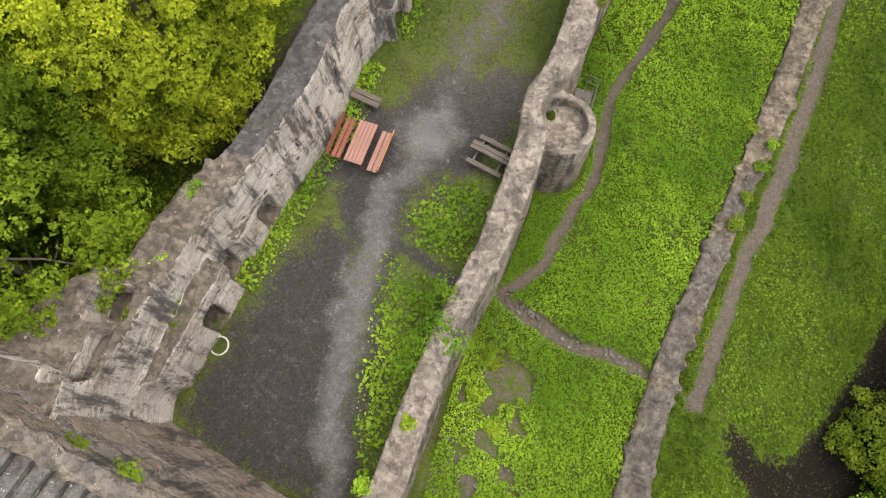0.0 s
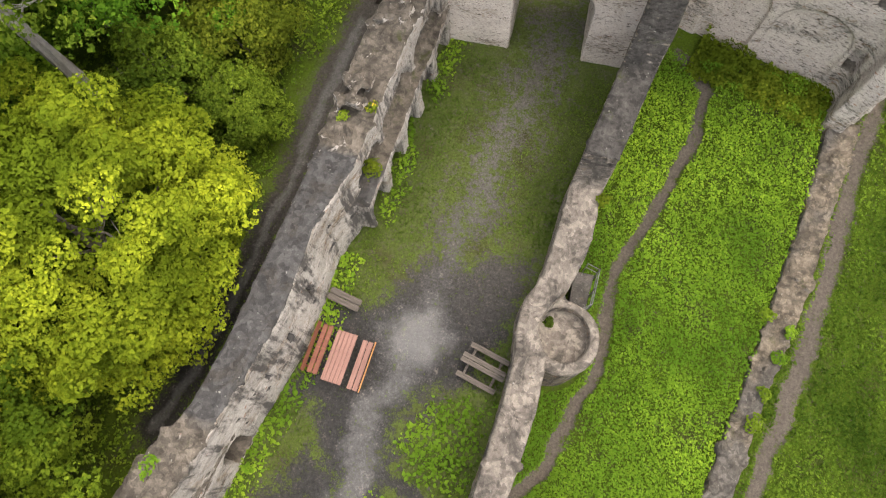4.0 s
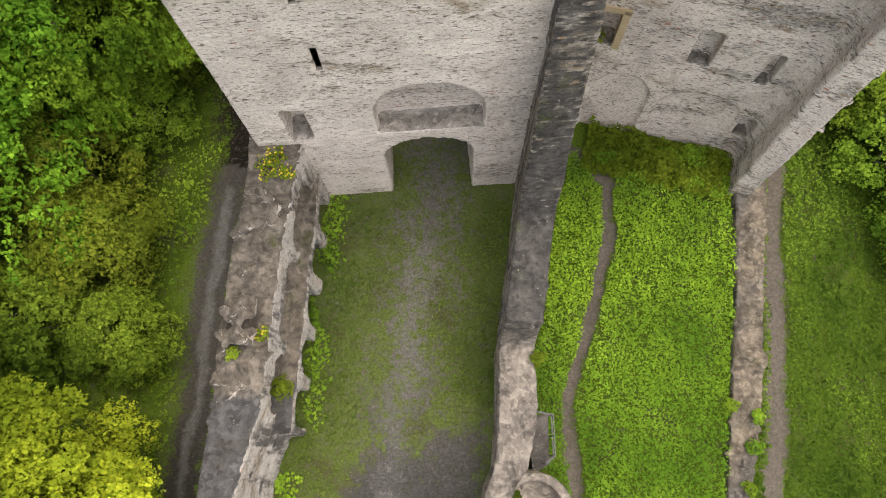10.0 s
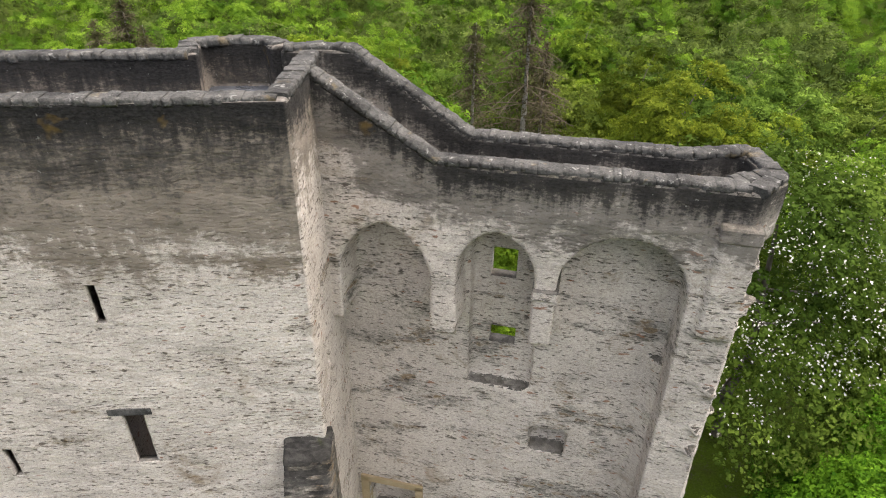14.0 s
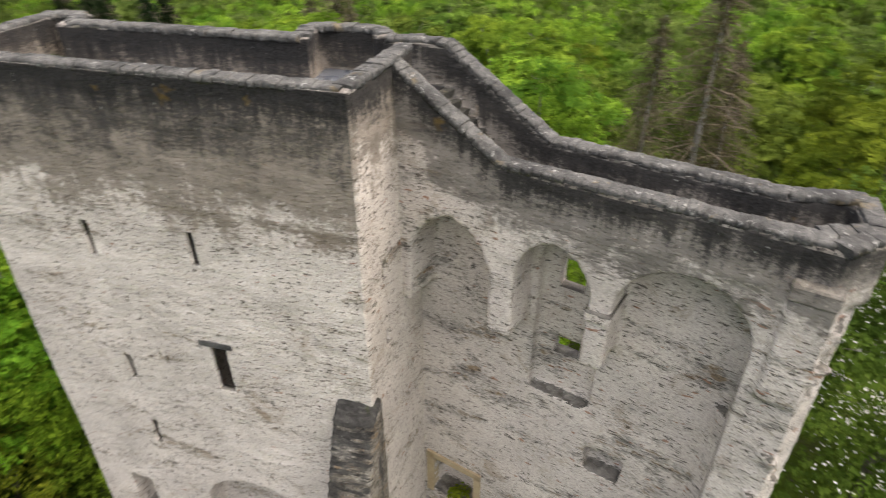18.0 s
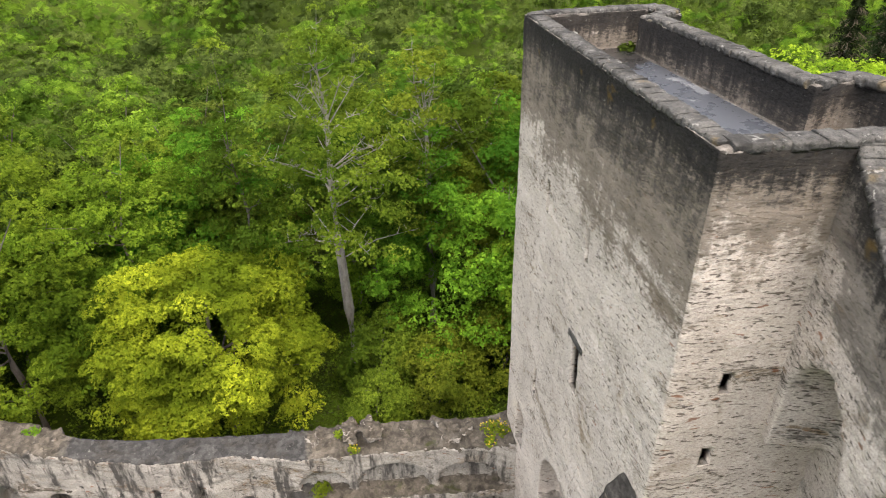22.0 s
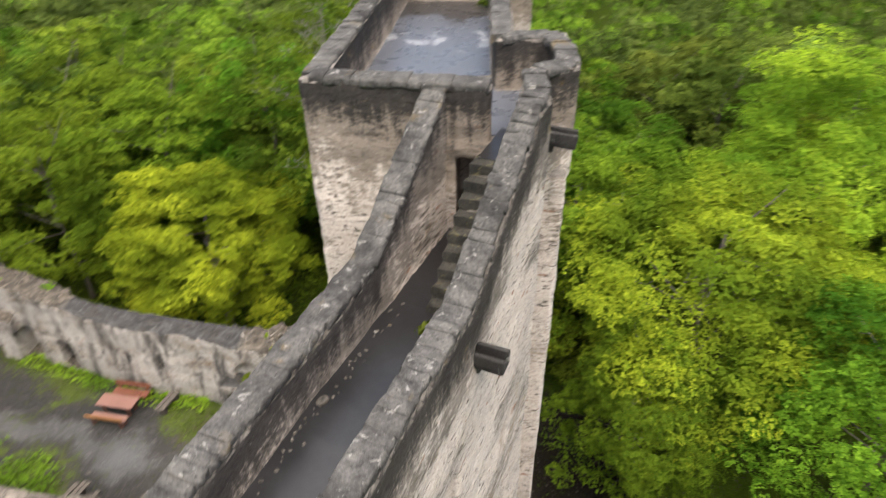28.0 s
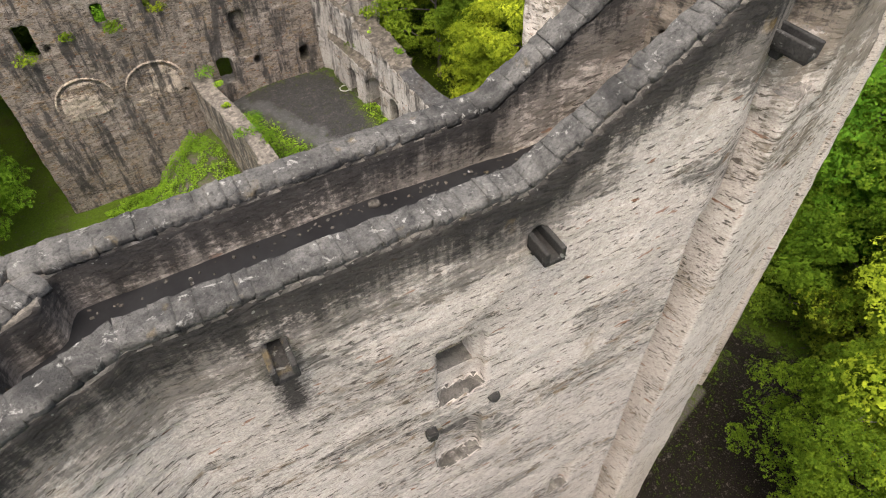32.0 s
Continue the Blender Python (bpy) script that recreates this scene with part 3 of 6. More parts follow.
# ---- plan ----
# wall of the courtyard to the west: y, outer x, inner x, top
WEST = [(0.4, -10.4, -8.5, 5.1), (-1.0, -10.6, -9.0, 4.6), (-5.4, -11.3, -9.65, 4.5), (-8.4, -11.55, -9.95, 4.4), (-11.0, -11.95, -10.8, 4.3), (-14.7, -12.4, -11.1, 4.25),
        (-17.7, -12.95, -11.9, 4.4), (-19.5, -13.9, -12.3, 4.6), (-21.1, -14.3, -12.8, 4.8), (-22.9, -14.6, -13.0, 5.0), (-23.3, -15.3, -13.0, 5.6), (-25.8, -16.8, -13.2, 6.0), (-27.6, -17.8, -13.4, 7.0)]
# inner wall to the east: y, west x, east x, top
EAST = [(0.25, -0.95, 0.25, 12.9), (-0.4, -1.0, 0.15, 12.2), (-1.0, -1.15, 0.1, 9.6), (-2.07, -1.35, -0.1, 6.75), (-3.0, -1.55, -0.3, 4.75), (-6.9, -2.4, -1.15, 4.45), (-7.0, -2.45, -1.2, 2.95),
        (-9.3, -2.6, -1.35, 2.75), (-10.9, -2.9, -1.75, 2.6), (-11.8, -3.4, -2.5, 2.5), (-13.2, -3.3, -2.4, 2.5), (-13.6, -3.25, -2.1, 2.6), (-15.2, -3.35, -2.15, 2.65), (-17.8, -3.65, -2.5, 2.6),
        (-18.5, -3.75, -2.65, 2.5), (-18.7, -3.8, -2.7, 2.75), (-20.6, -4.2, -3.2, 2.8), (-22.2, -4.5, -3.55, 2.75), (-23.4, -4.75, -3.75, 2.7), (-27.2, -5.15, -4.0, 2.75), (-29.8, -6.0, -4.6, 2.8)]
# low outer wall: y, west x, east x, top above the ground
OUTER = [(-0.6, 8.05, 9.35, 0.45), (-4.3, 7.65, 8.75, 0.4), (-8.8, 6.85, 8.1, 0.35), (-12.5, 6.15, 7.15, 0.4), (-16.5, 5.3, 6.4, 0.4), (-19.5, 4.6, 5.75, 0.45), (-23.0, 4.2, 5.4, 0.5), (-29.0, 3.6, 5.2, 0.5)]
SHIELD_O, SHIELD_U, SHIELD_V = (3.35, 1.37), (0.952, -0.306), (0.306, 0.952)
TURRET = (-1.66, -12.5)


def sh(s, v):
    """A place on the shield wall: s along it, v into it from its courtyard face."""
    return (SHIELD_O[0] + s * SHIELD_U[0] + v * SHIELD_V[0], SHIELD_O[1] + s * SHIELD_U[1] + v * SHIELD_V[1])


SOUTH_O, SOUTH_U, SOUTH_V = (-8.6, -28.8), (0.9615, -0.2747), (-0.2747, -0.9615)


def so(s, v):
    """A place on the south building: s along its courtyard face, v behind it."""
    return (SOUTH_O[0] + s * SOUTH_U[0] + v * SOUTH_V[0], SOUTH_O[1] + s * SOUTH_U[1] + v * SOUTH_V[1])


def smooth(a, b, x):
    t = min(max((x - a) / (b - a), 0.0), 1.0)
    return t * t * (3 - 2 * t)


def ground_z(x, y):
    yard = 0.1 + 0.45 * smooth(-14, -27, y) + 0.12 * smooth(-3, 1, y)
    terrace = -0.3 + 0.15 * max(min(y, 0.0), -31.0)
    yc = min(max(y, -29.0), 0.0)
    xe, xw, xo = lerp(EAST, yc)[1] - 0.5, lerp(WEST, yc)[0] + 0.6, lerp(OUTER, min(yc, -0.7))[1]
    z = yard + (terrace - yard) * smooth(xe - 0.2, xe + 0.2, x)
    bank = terrace - 0.28 * max(x - xo - 1.6, 0.0) - 0.02 * max(x - xo - 8, 0) ** 1.2
    z = z + (max(bank, -12) - z) * smooth(xo, xo + 1.2, x)
    west = -1.3 - 0.1 * max(-13.5 - x, 0.0) - 0.004 * max(-22 - x, 0) ** 1.6
    z = z + (max(west, -10) - z) * smooth(xw + 0.3, xw - 0.3, x)
    north = -0.3 - 0.03 * max(y - 5, 0)
    z = z + (north - z) * smooth(1.5, 3.5, y) * smooth(-13.5, -9.5, x)
    z += 4.2 * smooth(7.5, 0.2, x - xe - 0.5) * smooth(-21.5, -27, y) * smooth(xe - 0.1, xe + 0.3, x)
    south = -4.5 - 0.02 * max(-33 - y, 0)
    z = z + (south - z) * smooth(-28.5, -30.5, y) * smooth(-19, -16, x)
    r = math.hypot(x, y + 10)
    z -= 5 * smooth(35, 70, r)
    z += 0.28 * max(r - 110, 0) * smooth(110, 200, r)
    return min(z, 70)


# ---- the gate tower ----
def tower_fill(bm):
    prism(bm, [(-10.15, 0), (0.05, 0), (0.4, 3.75), (-10.15, 3.55)], -2.0, 19.8)
    prism(bm, [(-2.95, 3.2), (0.4, 3.5), (-0.3, 3.9), (-0.3, 4.7), (-2.95, 4.9)], -2.0, 19.0)
    prism(bm, [(-2.95, 3.2), (-0.1, 3.4), (-0.2, 4.3), (-1.0, 4.84), (-2.95, 4.84)], 18.7, 19.8)
    prism(bm, [(-10.2, 3.2), (-8.6, 3.2), (-9.0, 4.2), (-10.2, 4.1)], -2.0, 19.8)
    for pts in ([(-10.15, 0), (0.05, 0), (0.05, 0.45), (-10.15, 0.45)], [(-0.35, 0), (0.05, 0), (0.3, 3.28), (-0.1, 3.28)], [(-10.15, 0), (-9.7, 0), (-9.75, 3.5), (-10.15, 3.5)],
                [(-8.9, 2.95), (-2.5, 3.25), (-2.5, 3.7), (-9.0, 3.4)], [(-2.75, 3.3), (-2.3, 3.3), (-2.5, 4.7), (-2.95, 4.7)], [(-2.95, 4.4), (-1.9, 4.4), (-0.9, 4.4), (-0.9, 4.82), (-2.0, 4.82), (-2.95, 4.55)],
                [(-0.85, 3.9), (-0.4, 4.0), (-0.8, 4.8), (-1.2, 4.7)], [(-10.2, 3.3), (-9.8, 3.3), (-9.8, 4.15), (-10.2, 4.15)], [(-10.2, 3.75), (-9.0, 3.8), (-9.0, 4.2), (-10.2, 4.15)],
                [(-9.1, 2.95), (-8.55, 2.95), (-8.95, 4.15), (-9.4, 4.15)]):
        prism(bm, pts, 19.4, 20.88)


def tower_cut(bm):
    o, a, d = (0, 0), (1, 0), (0, 1)
    tunnel(bm, o, a, d, arch(-5.95, -2.75, -1.0, 3.6, 4.75), 6.0)
    tunnel(bm, o, a, d, arch(-6.0, -2.45, 5.35, 6.6, 8.1), 0.75)
    tunnel(bm, o, a, d, box_profile(-8.9, -8.15, 5.2, 7.0), 0.9)
    tunnel(bm, (0.4, 3.0), (0, 1), (-1, 0), box_profile(-0.3, 0.35, 18.0, 19.6), 1.6, 0.5)


def tower_slits(bm):
    """Arrow slits and the window: a thin outer skin with a dark chamber behind, each one closed cutter."""
    def slot(o, along, inward, s, w, z0, z1):
        c, a, d = Vector((*o, 0)), Vector((*along, 0)), Vector((*inward, 0))
        rings = []
        for depth, half, lo, hi in ((-0.3, w, z0, z1), (0.2, w, z0, z1), (0.24, w + 0.4, z0 - 1.8, z1 + 0.2), (2.4, w + 0.4, z0 - 1.8, z1 + 0.2)):
            rings.append([bm.verts.new(c + a * (s + q) + d * depth + Vector((0, 0, z))) for q, z in ((-half, lo), (half, lo), (half, hi), (-half, hi))])
        fs = [bm.faces.new(rings[0]), bm.faces.new(rings[-1][::-1])]
        for r0, r1 in zip(rings, rings[1:]):
            fs += [bm.faces.new((r0[i], r1[i], r1[(i + 1) % 4], r0[(i + 1) % 4])) for i in range(4)]
        bmesh.ops.recalc_face_normals(bm, faces=fs)

    for s, z0, z1, w in ((-7.12, 16.1, 17.1, 0.1), (-4.22, 16.25, 17.2, 0.1), (-7.24, 11.85, 12.75, 0.1), (-7.16, 9.15, 10.1, 0.1), (-4.22, 12.1, 13.65, 0.24)):
        slot((0, 0), (1, 0), (0, 1), s, w, z0, z1)
    for z in (16.0, 14.0):
        slot((0.12, 1.1), (0, 1), (-1, 0), 0, 0.12, z - 0.1, z + 0.4)


tower = tagged(thing("gate_tower"), "tall pale rubble stone gate tower with dark weathered top", "tower")
masonry_wall("body", tower_fill, tower_cut, M_TOWER, 0.075, 0.022, tower, 11, "", tower_slits)


# ---- the shield wall ----
def shield_fill(bm):
    def bar(s0, s1, v0, v1, z0, z1):
        prism(bm, [sh(s0, v0), sh(s1, v0), sh(s1, v1), sh(s0, v1)], z0, z1)
    prism(bm, [sh(-3.55, 1.0), sh(5.2, 1.0), sh(5.2, 1.9), sh(-3.6, 1.9)], -2.0, 18.05)
    prism(bm, [sh(-3.6, -0.24), sh(-0.6, -0.2), sh(5.8, 0.0), sh(5.8, 1.9), sh(-3.6, 1.9)], 14.6, 18.05)
    bar(4.95, 6.05, -0.1, 1.2, -2.0, 18.05)
    prism(bm, [sh(4.9, -0.75), sh(5.7, -0.75), sh(6.0, 0.2), sh(4.9, 0.2)], -2.0, [1.0, 3.0, 12.0, 9.0])
    bar(5.25, 6.0, -0.28, 0.1, 15.6, 18.1)
    # the eastern end is a blunt spur that turns to the north
    prism(bm, [sh(4.6, 1.0), sh(5.6, 0.0), sh(6.0, 0.2), sh(6.33, 0.75), sh(6.06, 2.5), sh(4.7, 1.9)], -2.0, 18.05)
    # parapets: courtyard side, field side, end
    prism(bm, [sh(-3.5, -0.24), sh(-0.6, -0.2), sh(-0.6, 0.2), sh(-3.5, 0.16)], 18.0, [20.85, 19.08, 19.08, 20.85])
    prism(bm, [sh(-0.6, -0.2), sh(5.82, -0.05), sh(5.8, 0.4), sh(-0.6, 0.2)], 18.0, 19.08)
    prism(bm, [sh(-4.55, 1.1), sh(-3.0, 1.46), sh(-3.0, 1.9), sh(-3.6, 1.9), sh(-4.5, 1.5)], 17.0, 20.82)
    prism(bm, [sh(-3.0, 1.46), sh(-0.2, 1.44), sh(-0.2, 1.88), sh(-3.0, 1.9)], 17.8, [20.82, 19.08, 19.08, 20.82])
    prism(bm, [sh(-0.2, 1.44), sh(4.7, 1.5), sh(4.65, 1.92), sh(-0.2, 1.88)], 17.8, 19.08)
    prism(bm, [sh(4.7, 1.5), sh(5.85, 2.0), sh(6.1, 2.54), sh(4.6, 1.92)], 17.6, 19.08)
    prism(bm, [sh(6.1, 2.54), sh(5.75, 2.1), sh(6.0, 1.0), sh(6.47, 0.72)], 17.8, 19.08)
    prism(bm, [sh(5.25, 0.3), sh(5.3, 0.0), sh(5.82, -0.08), sh(6.47, 0.75), sh(6.1, 1.1), sh(5.4, 0.85)], 17.8, 19.06)
    # ragged eastern edge
    rnd = random.Random(29)
    for _ in range(70):
        rubble(bm, rnd, *sh(rnd.uniform(5.8, 6.1), rnd.uniform(-0.1, 0.5)), rnd.uniform(0, 17.6), rnd.uniform(0.16, 0.34))
    # stair up to the tower roof
    for i in range(9):
        bar(-3.6, -1.0 - 0.22 * i, 0.85, 1.5, 17.9, 18.05 + 0.2 * (i + 1))
    bar(-5.0, -2.9, 0.85, 1.6, 19.3, 19.84)


def shield_cut(bm):
    tunnel(bm, SHIELD_O, SHIELD_U, SHIELD_V, arch(-2.95, -0.72, 14.0, 16.2, 17.5, 0.35), 1.0)
    tunnel(bm, SHIELD_O, SHIELD_U, SHIELD_V, arch(-0.1, 1.66, 14.0, 16.4, 17.55, 0.1), 1.0)
    tunnel(bm, SHIELD_O, SHIELD_U, SHIELD_V, arch(2.2, 4.95, 14.0, 16.4, 17.75, 0.0), 1.0)
    tunnel(bm, sh(0, 1.0), SHIELD_U, SHIELD_V, arch(0.05, 1.75, 12.1, 16.2, 17.3, 0.1), 0.3, 0.1)
    for s0, s1, z0, z1, d in ((1.9, 2.95, 9.9, 10.75, 0.45), (1.1, 1.85, 5.2, 6.9, 0.5), (3.55, 4.0, 4.8, 6.4, 0.5), (4.2, 4.75, 1.4, 2.6, 0.5), (-3.1, -1.5, 5.3, 7.0, 0.7)):
        tunnel(bm, sh(0, 1.0), SHIELD_U, SHIELD_V, box_profile(s0, s1, z0, z1), d, 0.3)
    for s0, s1, z0, z1 in ((0.4, 1.25, 14.95, 16.5), (0.42, 1.35, 12.5, 14.05), (1.45, 1.62, 14.55, 14.8), (-2.3, -1.7, 7.6, 9.0)):
        tunnel(bm, sh(0, 1.85), SHIELD_U, (-SHIELD_V[0], -SHIELD_V[1]), box_profile(s0, s1, z0, z1), 0.2, 0.3)
    for s0, s1, z in ((-1.7, 0.55, 3.8), (0.95, 4.0, 3.6)):
        tunnel(bm, sh(0, 1.0), SHIELD_U, SHIELD_V, arch(s0, s1, -1.0, 2.4, z), 0.14, 0.3)
    for s, w in ((3.3, 0.14), (-0.35, 0.14)):
        tunnel(bm, sh(0, 1.85), SHIELD_U, (-SHIELD_V[0], -SHIELD_V[1]), box_profile(s - w, s + w, 18.05, 18.3), 0.6, 0.3)
    tunnel(bm, SHIELD_O, SHIELD_U, SHIELD_V, box_profile(2.3, 2.45, 18.75, 18.92), 0.6)


def shield_windows(bm):
    for s0, s1, z0, z1 in ((0.5, 1.15, 15.5, 16.35), (0.55, 1.25, 13.4, 13.95)):
        tunnel(bm, sh(0, 1.0), SHIELD_U, SHIELD_V, box_profile(s0, s1, z0, z1), 1.6, 0.3)


shield = tagged(thing("shield_wall"), "high pale stone shield wall with blind arches and wall walk", "wall")
masonry_wall("body", shield_fill, shield_cut, M_SHIELD, 0.08, 0.024, shield, 23, "", shield_windows)


# ---- courtyard walls ----
def west_fill(bm):
    run_of(WEST, bm, -3.0)
    rnd = random.Random(8)
    for y0, y1, x, z, k in ((-1.6, -3.0, -9.95, 4.95, 26), (-5.2, -6.9, -10.6, 5.2, 30), (-3.0, -5.2, -10.25, 4.7, 22), (-6.9, -8.3, -10.8, 4.7, 16)):
        for _ in range(k):
            y = rnd.uniform(y1, y0)
            rubble(bm, rnd, x - 0.08 * (y0 - y) + rnd.uniform(-0.55, 0.45), y, z - rnd.uniform(0.1, 0.5), rnd.uniform(0.16, 0.32))
    broken_top(bm, WEST, -0.5, -9.0, 130, 3, (0.1, 0.24))
    broken_top(bm, WEST, -18.5, -27.0, 150, 4, (0.1, 0.3))
    broken_top(bm, WEST, -9.0, -18.5, 14, 5, (0.1, 0.2), 0.0)
    # battered inner face
    y = -9.2
    while y > -18.6:
        a, c = lerp(WEST, y), lerp(WEST, y - 0.5)
        prism(bm, [(a[1] - 0.1, y), (a[1] + 0.12, y), (c[1] + 0.12, y - 0.52), (c[1] - 0.1, y - 0.52)], -1.0, [a[2] - 0.15, 1.2, 1.2, c[2] - 0.15])
        y -= 0.5
    # ledge with small blind arches
    prism(bm, [(-9.2, 0.1), (-8.55, 0.1), (-9.6, -9.4), (-10.3, -9.4)], -1.0, 2.35)
    # broad inner foot of the south-west corner
    prism(bm, [(-13.4, -21.6), (-12.25, -21.6), (-12.9, -26.0), (-13.9, -26.8)], -1.0, [3.4, 3.0, 3.4, 4.2])
    prism(bm, [(-12.6, -17.2), (-11.75, -17.2), (-12.35, -20.6), (-13.2, -20.6)], -1.0, [3.6, 2.3, 2.3, 3.6])
    prism(bm, [(-14.3, -19.4), (-13.0, -19.4), (-13.6, -26.0), (-15.2, -26.0)], -1.0, [3.9, 3.7, 3.7, 4.2])
    # corner tower stump
    prism(bm, [(-18.5, -26.2), (-13.4, -26.4), (-12.9, -27.8), (-13.5, -31.5), (-18.5, -31.0)], -4.0, [7.6, 7.4, 8.0, 8.2, 8.2])


def west_cut(bm):
    o, a, d = (-9.15, -0.2), (-0.115, -0.993), (-0.993, 0.115)
    for c in (0.9, 2.75, 4.65, 6.5, 8.35):
        tunnel(bm, (o[0] + 0.55, o[1]), a, d, arch(c - 0.68, c + 0.68, -0.5, 1.2, 1.95), 0.62)
    for s0, s1, z in ((0.3, 2.9, 3.7), (3.3, 6.2, 3.8), (6.6, 8.6, 3.5)):
        tunnel(bm, o, a, d, arch(s0, s1, 2.45, 2.6, z), 0.16, 0.3)
    # beam slots and small windows further south
    e, f = (-0.1, -0.995), (-0.995, 0.1)
    for y, z0, z1, w, depth in ((-10.6, 2.9, 3.6, 0.1, 0.35), (-11.3, 2.6, 3.3, 0.1, 0.35), (-12.9, 1.9, 2.7, 0.14, 0.4), (-14.7, 2.0, 2.6, 0.16, 0.4), (-16.2, 2.1, 2.7, 0.1, 0.35)):
        tunnel(bm, (lerp(WEST, y)[1], y), e, f, box_profile(-w, w, z0, z1), depth)
    for y, z0, z1, w in ((-18.9, 0.4, 2.15, 0.5), (-21.4, 0.4, 2.3, 0.5), (-23.4, 0.4, 2.3, 0.45)):
        tunnel(bm, (lerp(WEST, y)[1] + 0.5, y), e, f, arch(-w, w, z0, z1 - 0.4, z1), 1.2)
    prism(bm, [(-14.9, -23.6), (-13.6, -23.4), (-13.3, -24.6), (-14.6, -24.9)], 4.3, 8.0)
    prism(bm, [(-14.2, -25.0), (-13.5, -24.9), (-13.4, -26.6), (-14.1, -26.8)], 3.0, 8.0)


wall_west = tagged(masonry_wall("wall_west", west_fill, west_cut, M_WALL, 0.09, 0.05, None, 31), "pale ruined courtyard wall with grey screed on top", "wall", kind="structure")


def east_fill(bm):
    run_of(EAST[:5], bm, -5.0, 0.2)
    run_of(EAST[4:], bm, -5.0)
    broken_top(bm, EAST, -3.0, -29.0, 120, 6, (0.08, 0.22), 0.0)
    ring = [(TURRET[0] + 1.4 * math.cos(a * math.tau / 28), TURRET[1] + 1.4 * math.sin(a * math.tau / 28)) for a in range(28)]
    prism(bm, ring, -4.0, [2.3 - 0.75 * smooth(-3.0, -1.2, p[0]) for p in ring])


def east_cut(bm):
    ring = [(TURRET[0] + 0.02 + math.cos(a * math.tau / 28), TURRET[1] + 0.08 + 1.0 * math.sin(a * math.tau / 28)) for a in range(28)]
    prism(bm, ring, 0.95, 5.0)


wall_east = tagged(masonry_wall("wall_east", east_fill, east_cut, M_LOW, 0.085, 0.03, None, 37), "low stone courtyard wall with a round turret", "wall", kind="structure")


def outer_fill(bm):
    rows = [(y, a, c, ground_z((a + c) / 2, y) + t) for y, a, c, t in OUTER]
    run_of(rows, bm, -8.0)
    broken_top(bm, rows, -0.8, -29.0, 260, 7, (0.12, 0.36), 0.04)


wall_outer = tagged(masonry_wall("wall_outer", outer_fill, None, M_OUTER, 0.1, 0.035, None, 41), "low broken outer wall of grey rubble", "wall", kind="structure")


def south_fill(bm):
    prism(bm, [so(1.4, 0), so(14.0, 0), so(14.0, 1.1), so(1.4, 1.1)], -7.0, 10.5)
    prism(bm, [so(-0.6, 0), so(1.5, 0), so(1.5, 1.1), so(-0.6, 1.1)], -7.0, [7.8, 8.6, 8.6, 7.8])
    prism(bm, [so(-6.5, 0), so(-0.5, 0), so(-0.5, 0.55), so(-6.5, 0.55)], -7.0, [10.5, 7.7, 7.7, 10.5])
    prism(bm, [so(-6.5, 0.4), so(-0.5, 0.4), so(-0.5, 2.2), so(-6.5, 2.2)], -7.0, [9.9, 7.1, 7.1, 9.9])
    rnd = random.Random(14)
    for _ in range(70):
        q = rnd.uniform(-6, 1.2)
        p = so(q, rnd.uniform(-0.02, 0.5))
        rubble(bm, rnd, *p, 10.5 - 0.467 * (min(q, -0.5) + 6.5) - rnd.uniform(0.02, 0.14), rnd.uniform(0.1, 0.26))
    prism(bm, [so(-6.5, -0.15), so(1.5, -0.15), so(1.5, 0.3), so(-6.5, 0.3)], -1.0, 7.5)
    prism(bm, [so(13.0, 0.2), so(14.0, 0), so(14.0, 9.0), so(13.0, 9.0)], -7.0, 10.0)


def south_cut(bm):
    for s0, s1, z0, z1, d in ((11.1, 11.9, 6.0, 8.1, 1.6), (7.2, 7.8, 6.9, 8.3, 1.6), (4.6, 5.1, 7.1, 8.4, 1.6), (2.0, 2.4, 7.2, 8.4, 1.6), (-1.9, -1.4, 6.2, 7.2, 1.0), (10.5, 10.8, 6.4, 6.8, 0.4), (4.35, 4.65, 1.7, 2.05, 0.4), (1.3, 2.2, 1.5, 3.1, 1.6), (-3.9, -3.2, 1.5, 2.5, 1.6), (-0.2, 0.7, 3.0, 6.0, 0.35), (-0.6, -0.2, 2.3, 2.8, 0.5)):
        tunnel(bm, SOUTH_O, SOUTH_U, SOUTH_V, box_profile(s0, s1, z0, z1), d)


def plaster_panel(bm, s0, s1, z0, spring, apex):
    tunnel(bm, SOUTH_O, SOUTH_U, SOUTH_V, arch(s0, s1, z0, spring, apex), 0.3, 0.035)


wall_south = tagged(masonry_wall("wall_south", south_fill, south_cut, M_PALAS, 0.1, 0.05, None, 43), "tall ruined stone building front with empty windows", "wall", kind="structure")


# ---- copings and floors ----
CAPS = cap_variants(12, 5, None, 8.0)
top = 20.92
coping(tower, [(-9.95, 0.22, top), (-0.15, 0.22, top), (0.1, 3.25, top)], 0.44, CAPS, 1)
coping(tower, [(-9.95, 0.2, top), (-9.98, 3.4, top), (-10.0, 3.95, top), (-9.2, 4.0, top), (-8.75, 3.2, top), (-2.5, 3.4, top), (-2.75, 4.35, top), (-1.9, 4.6, top), (-1.0, 4.6, top), (-0.62, 4.1, top)], 0.44, CAPS, 2)


def sh3(s, v, z):
    return (*sh(s, v), z)


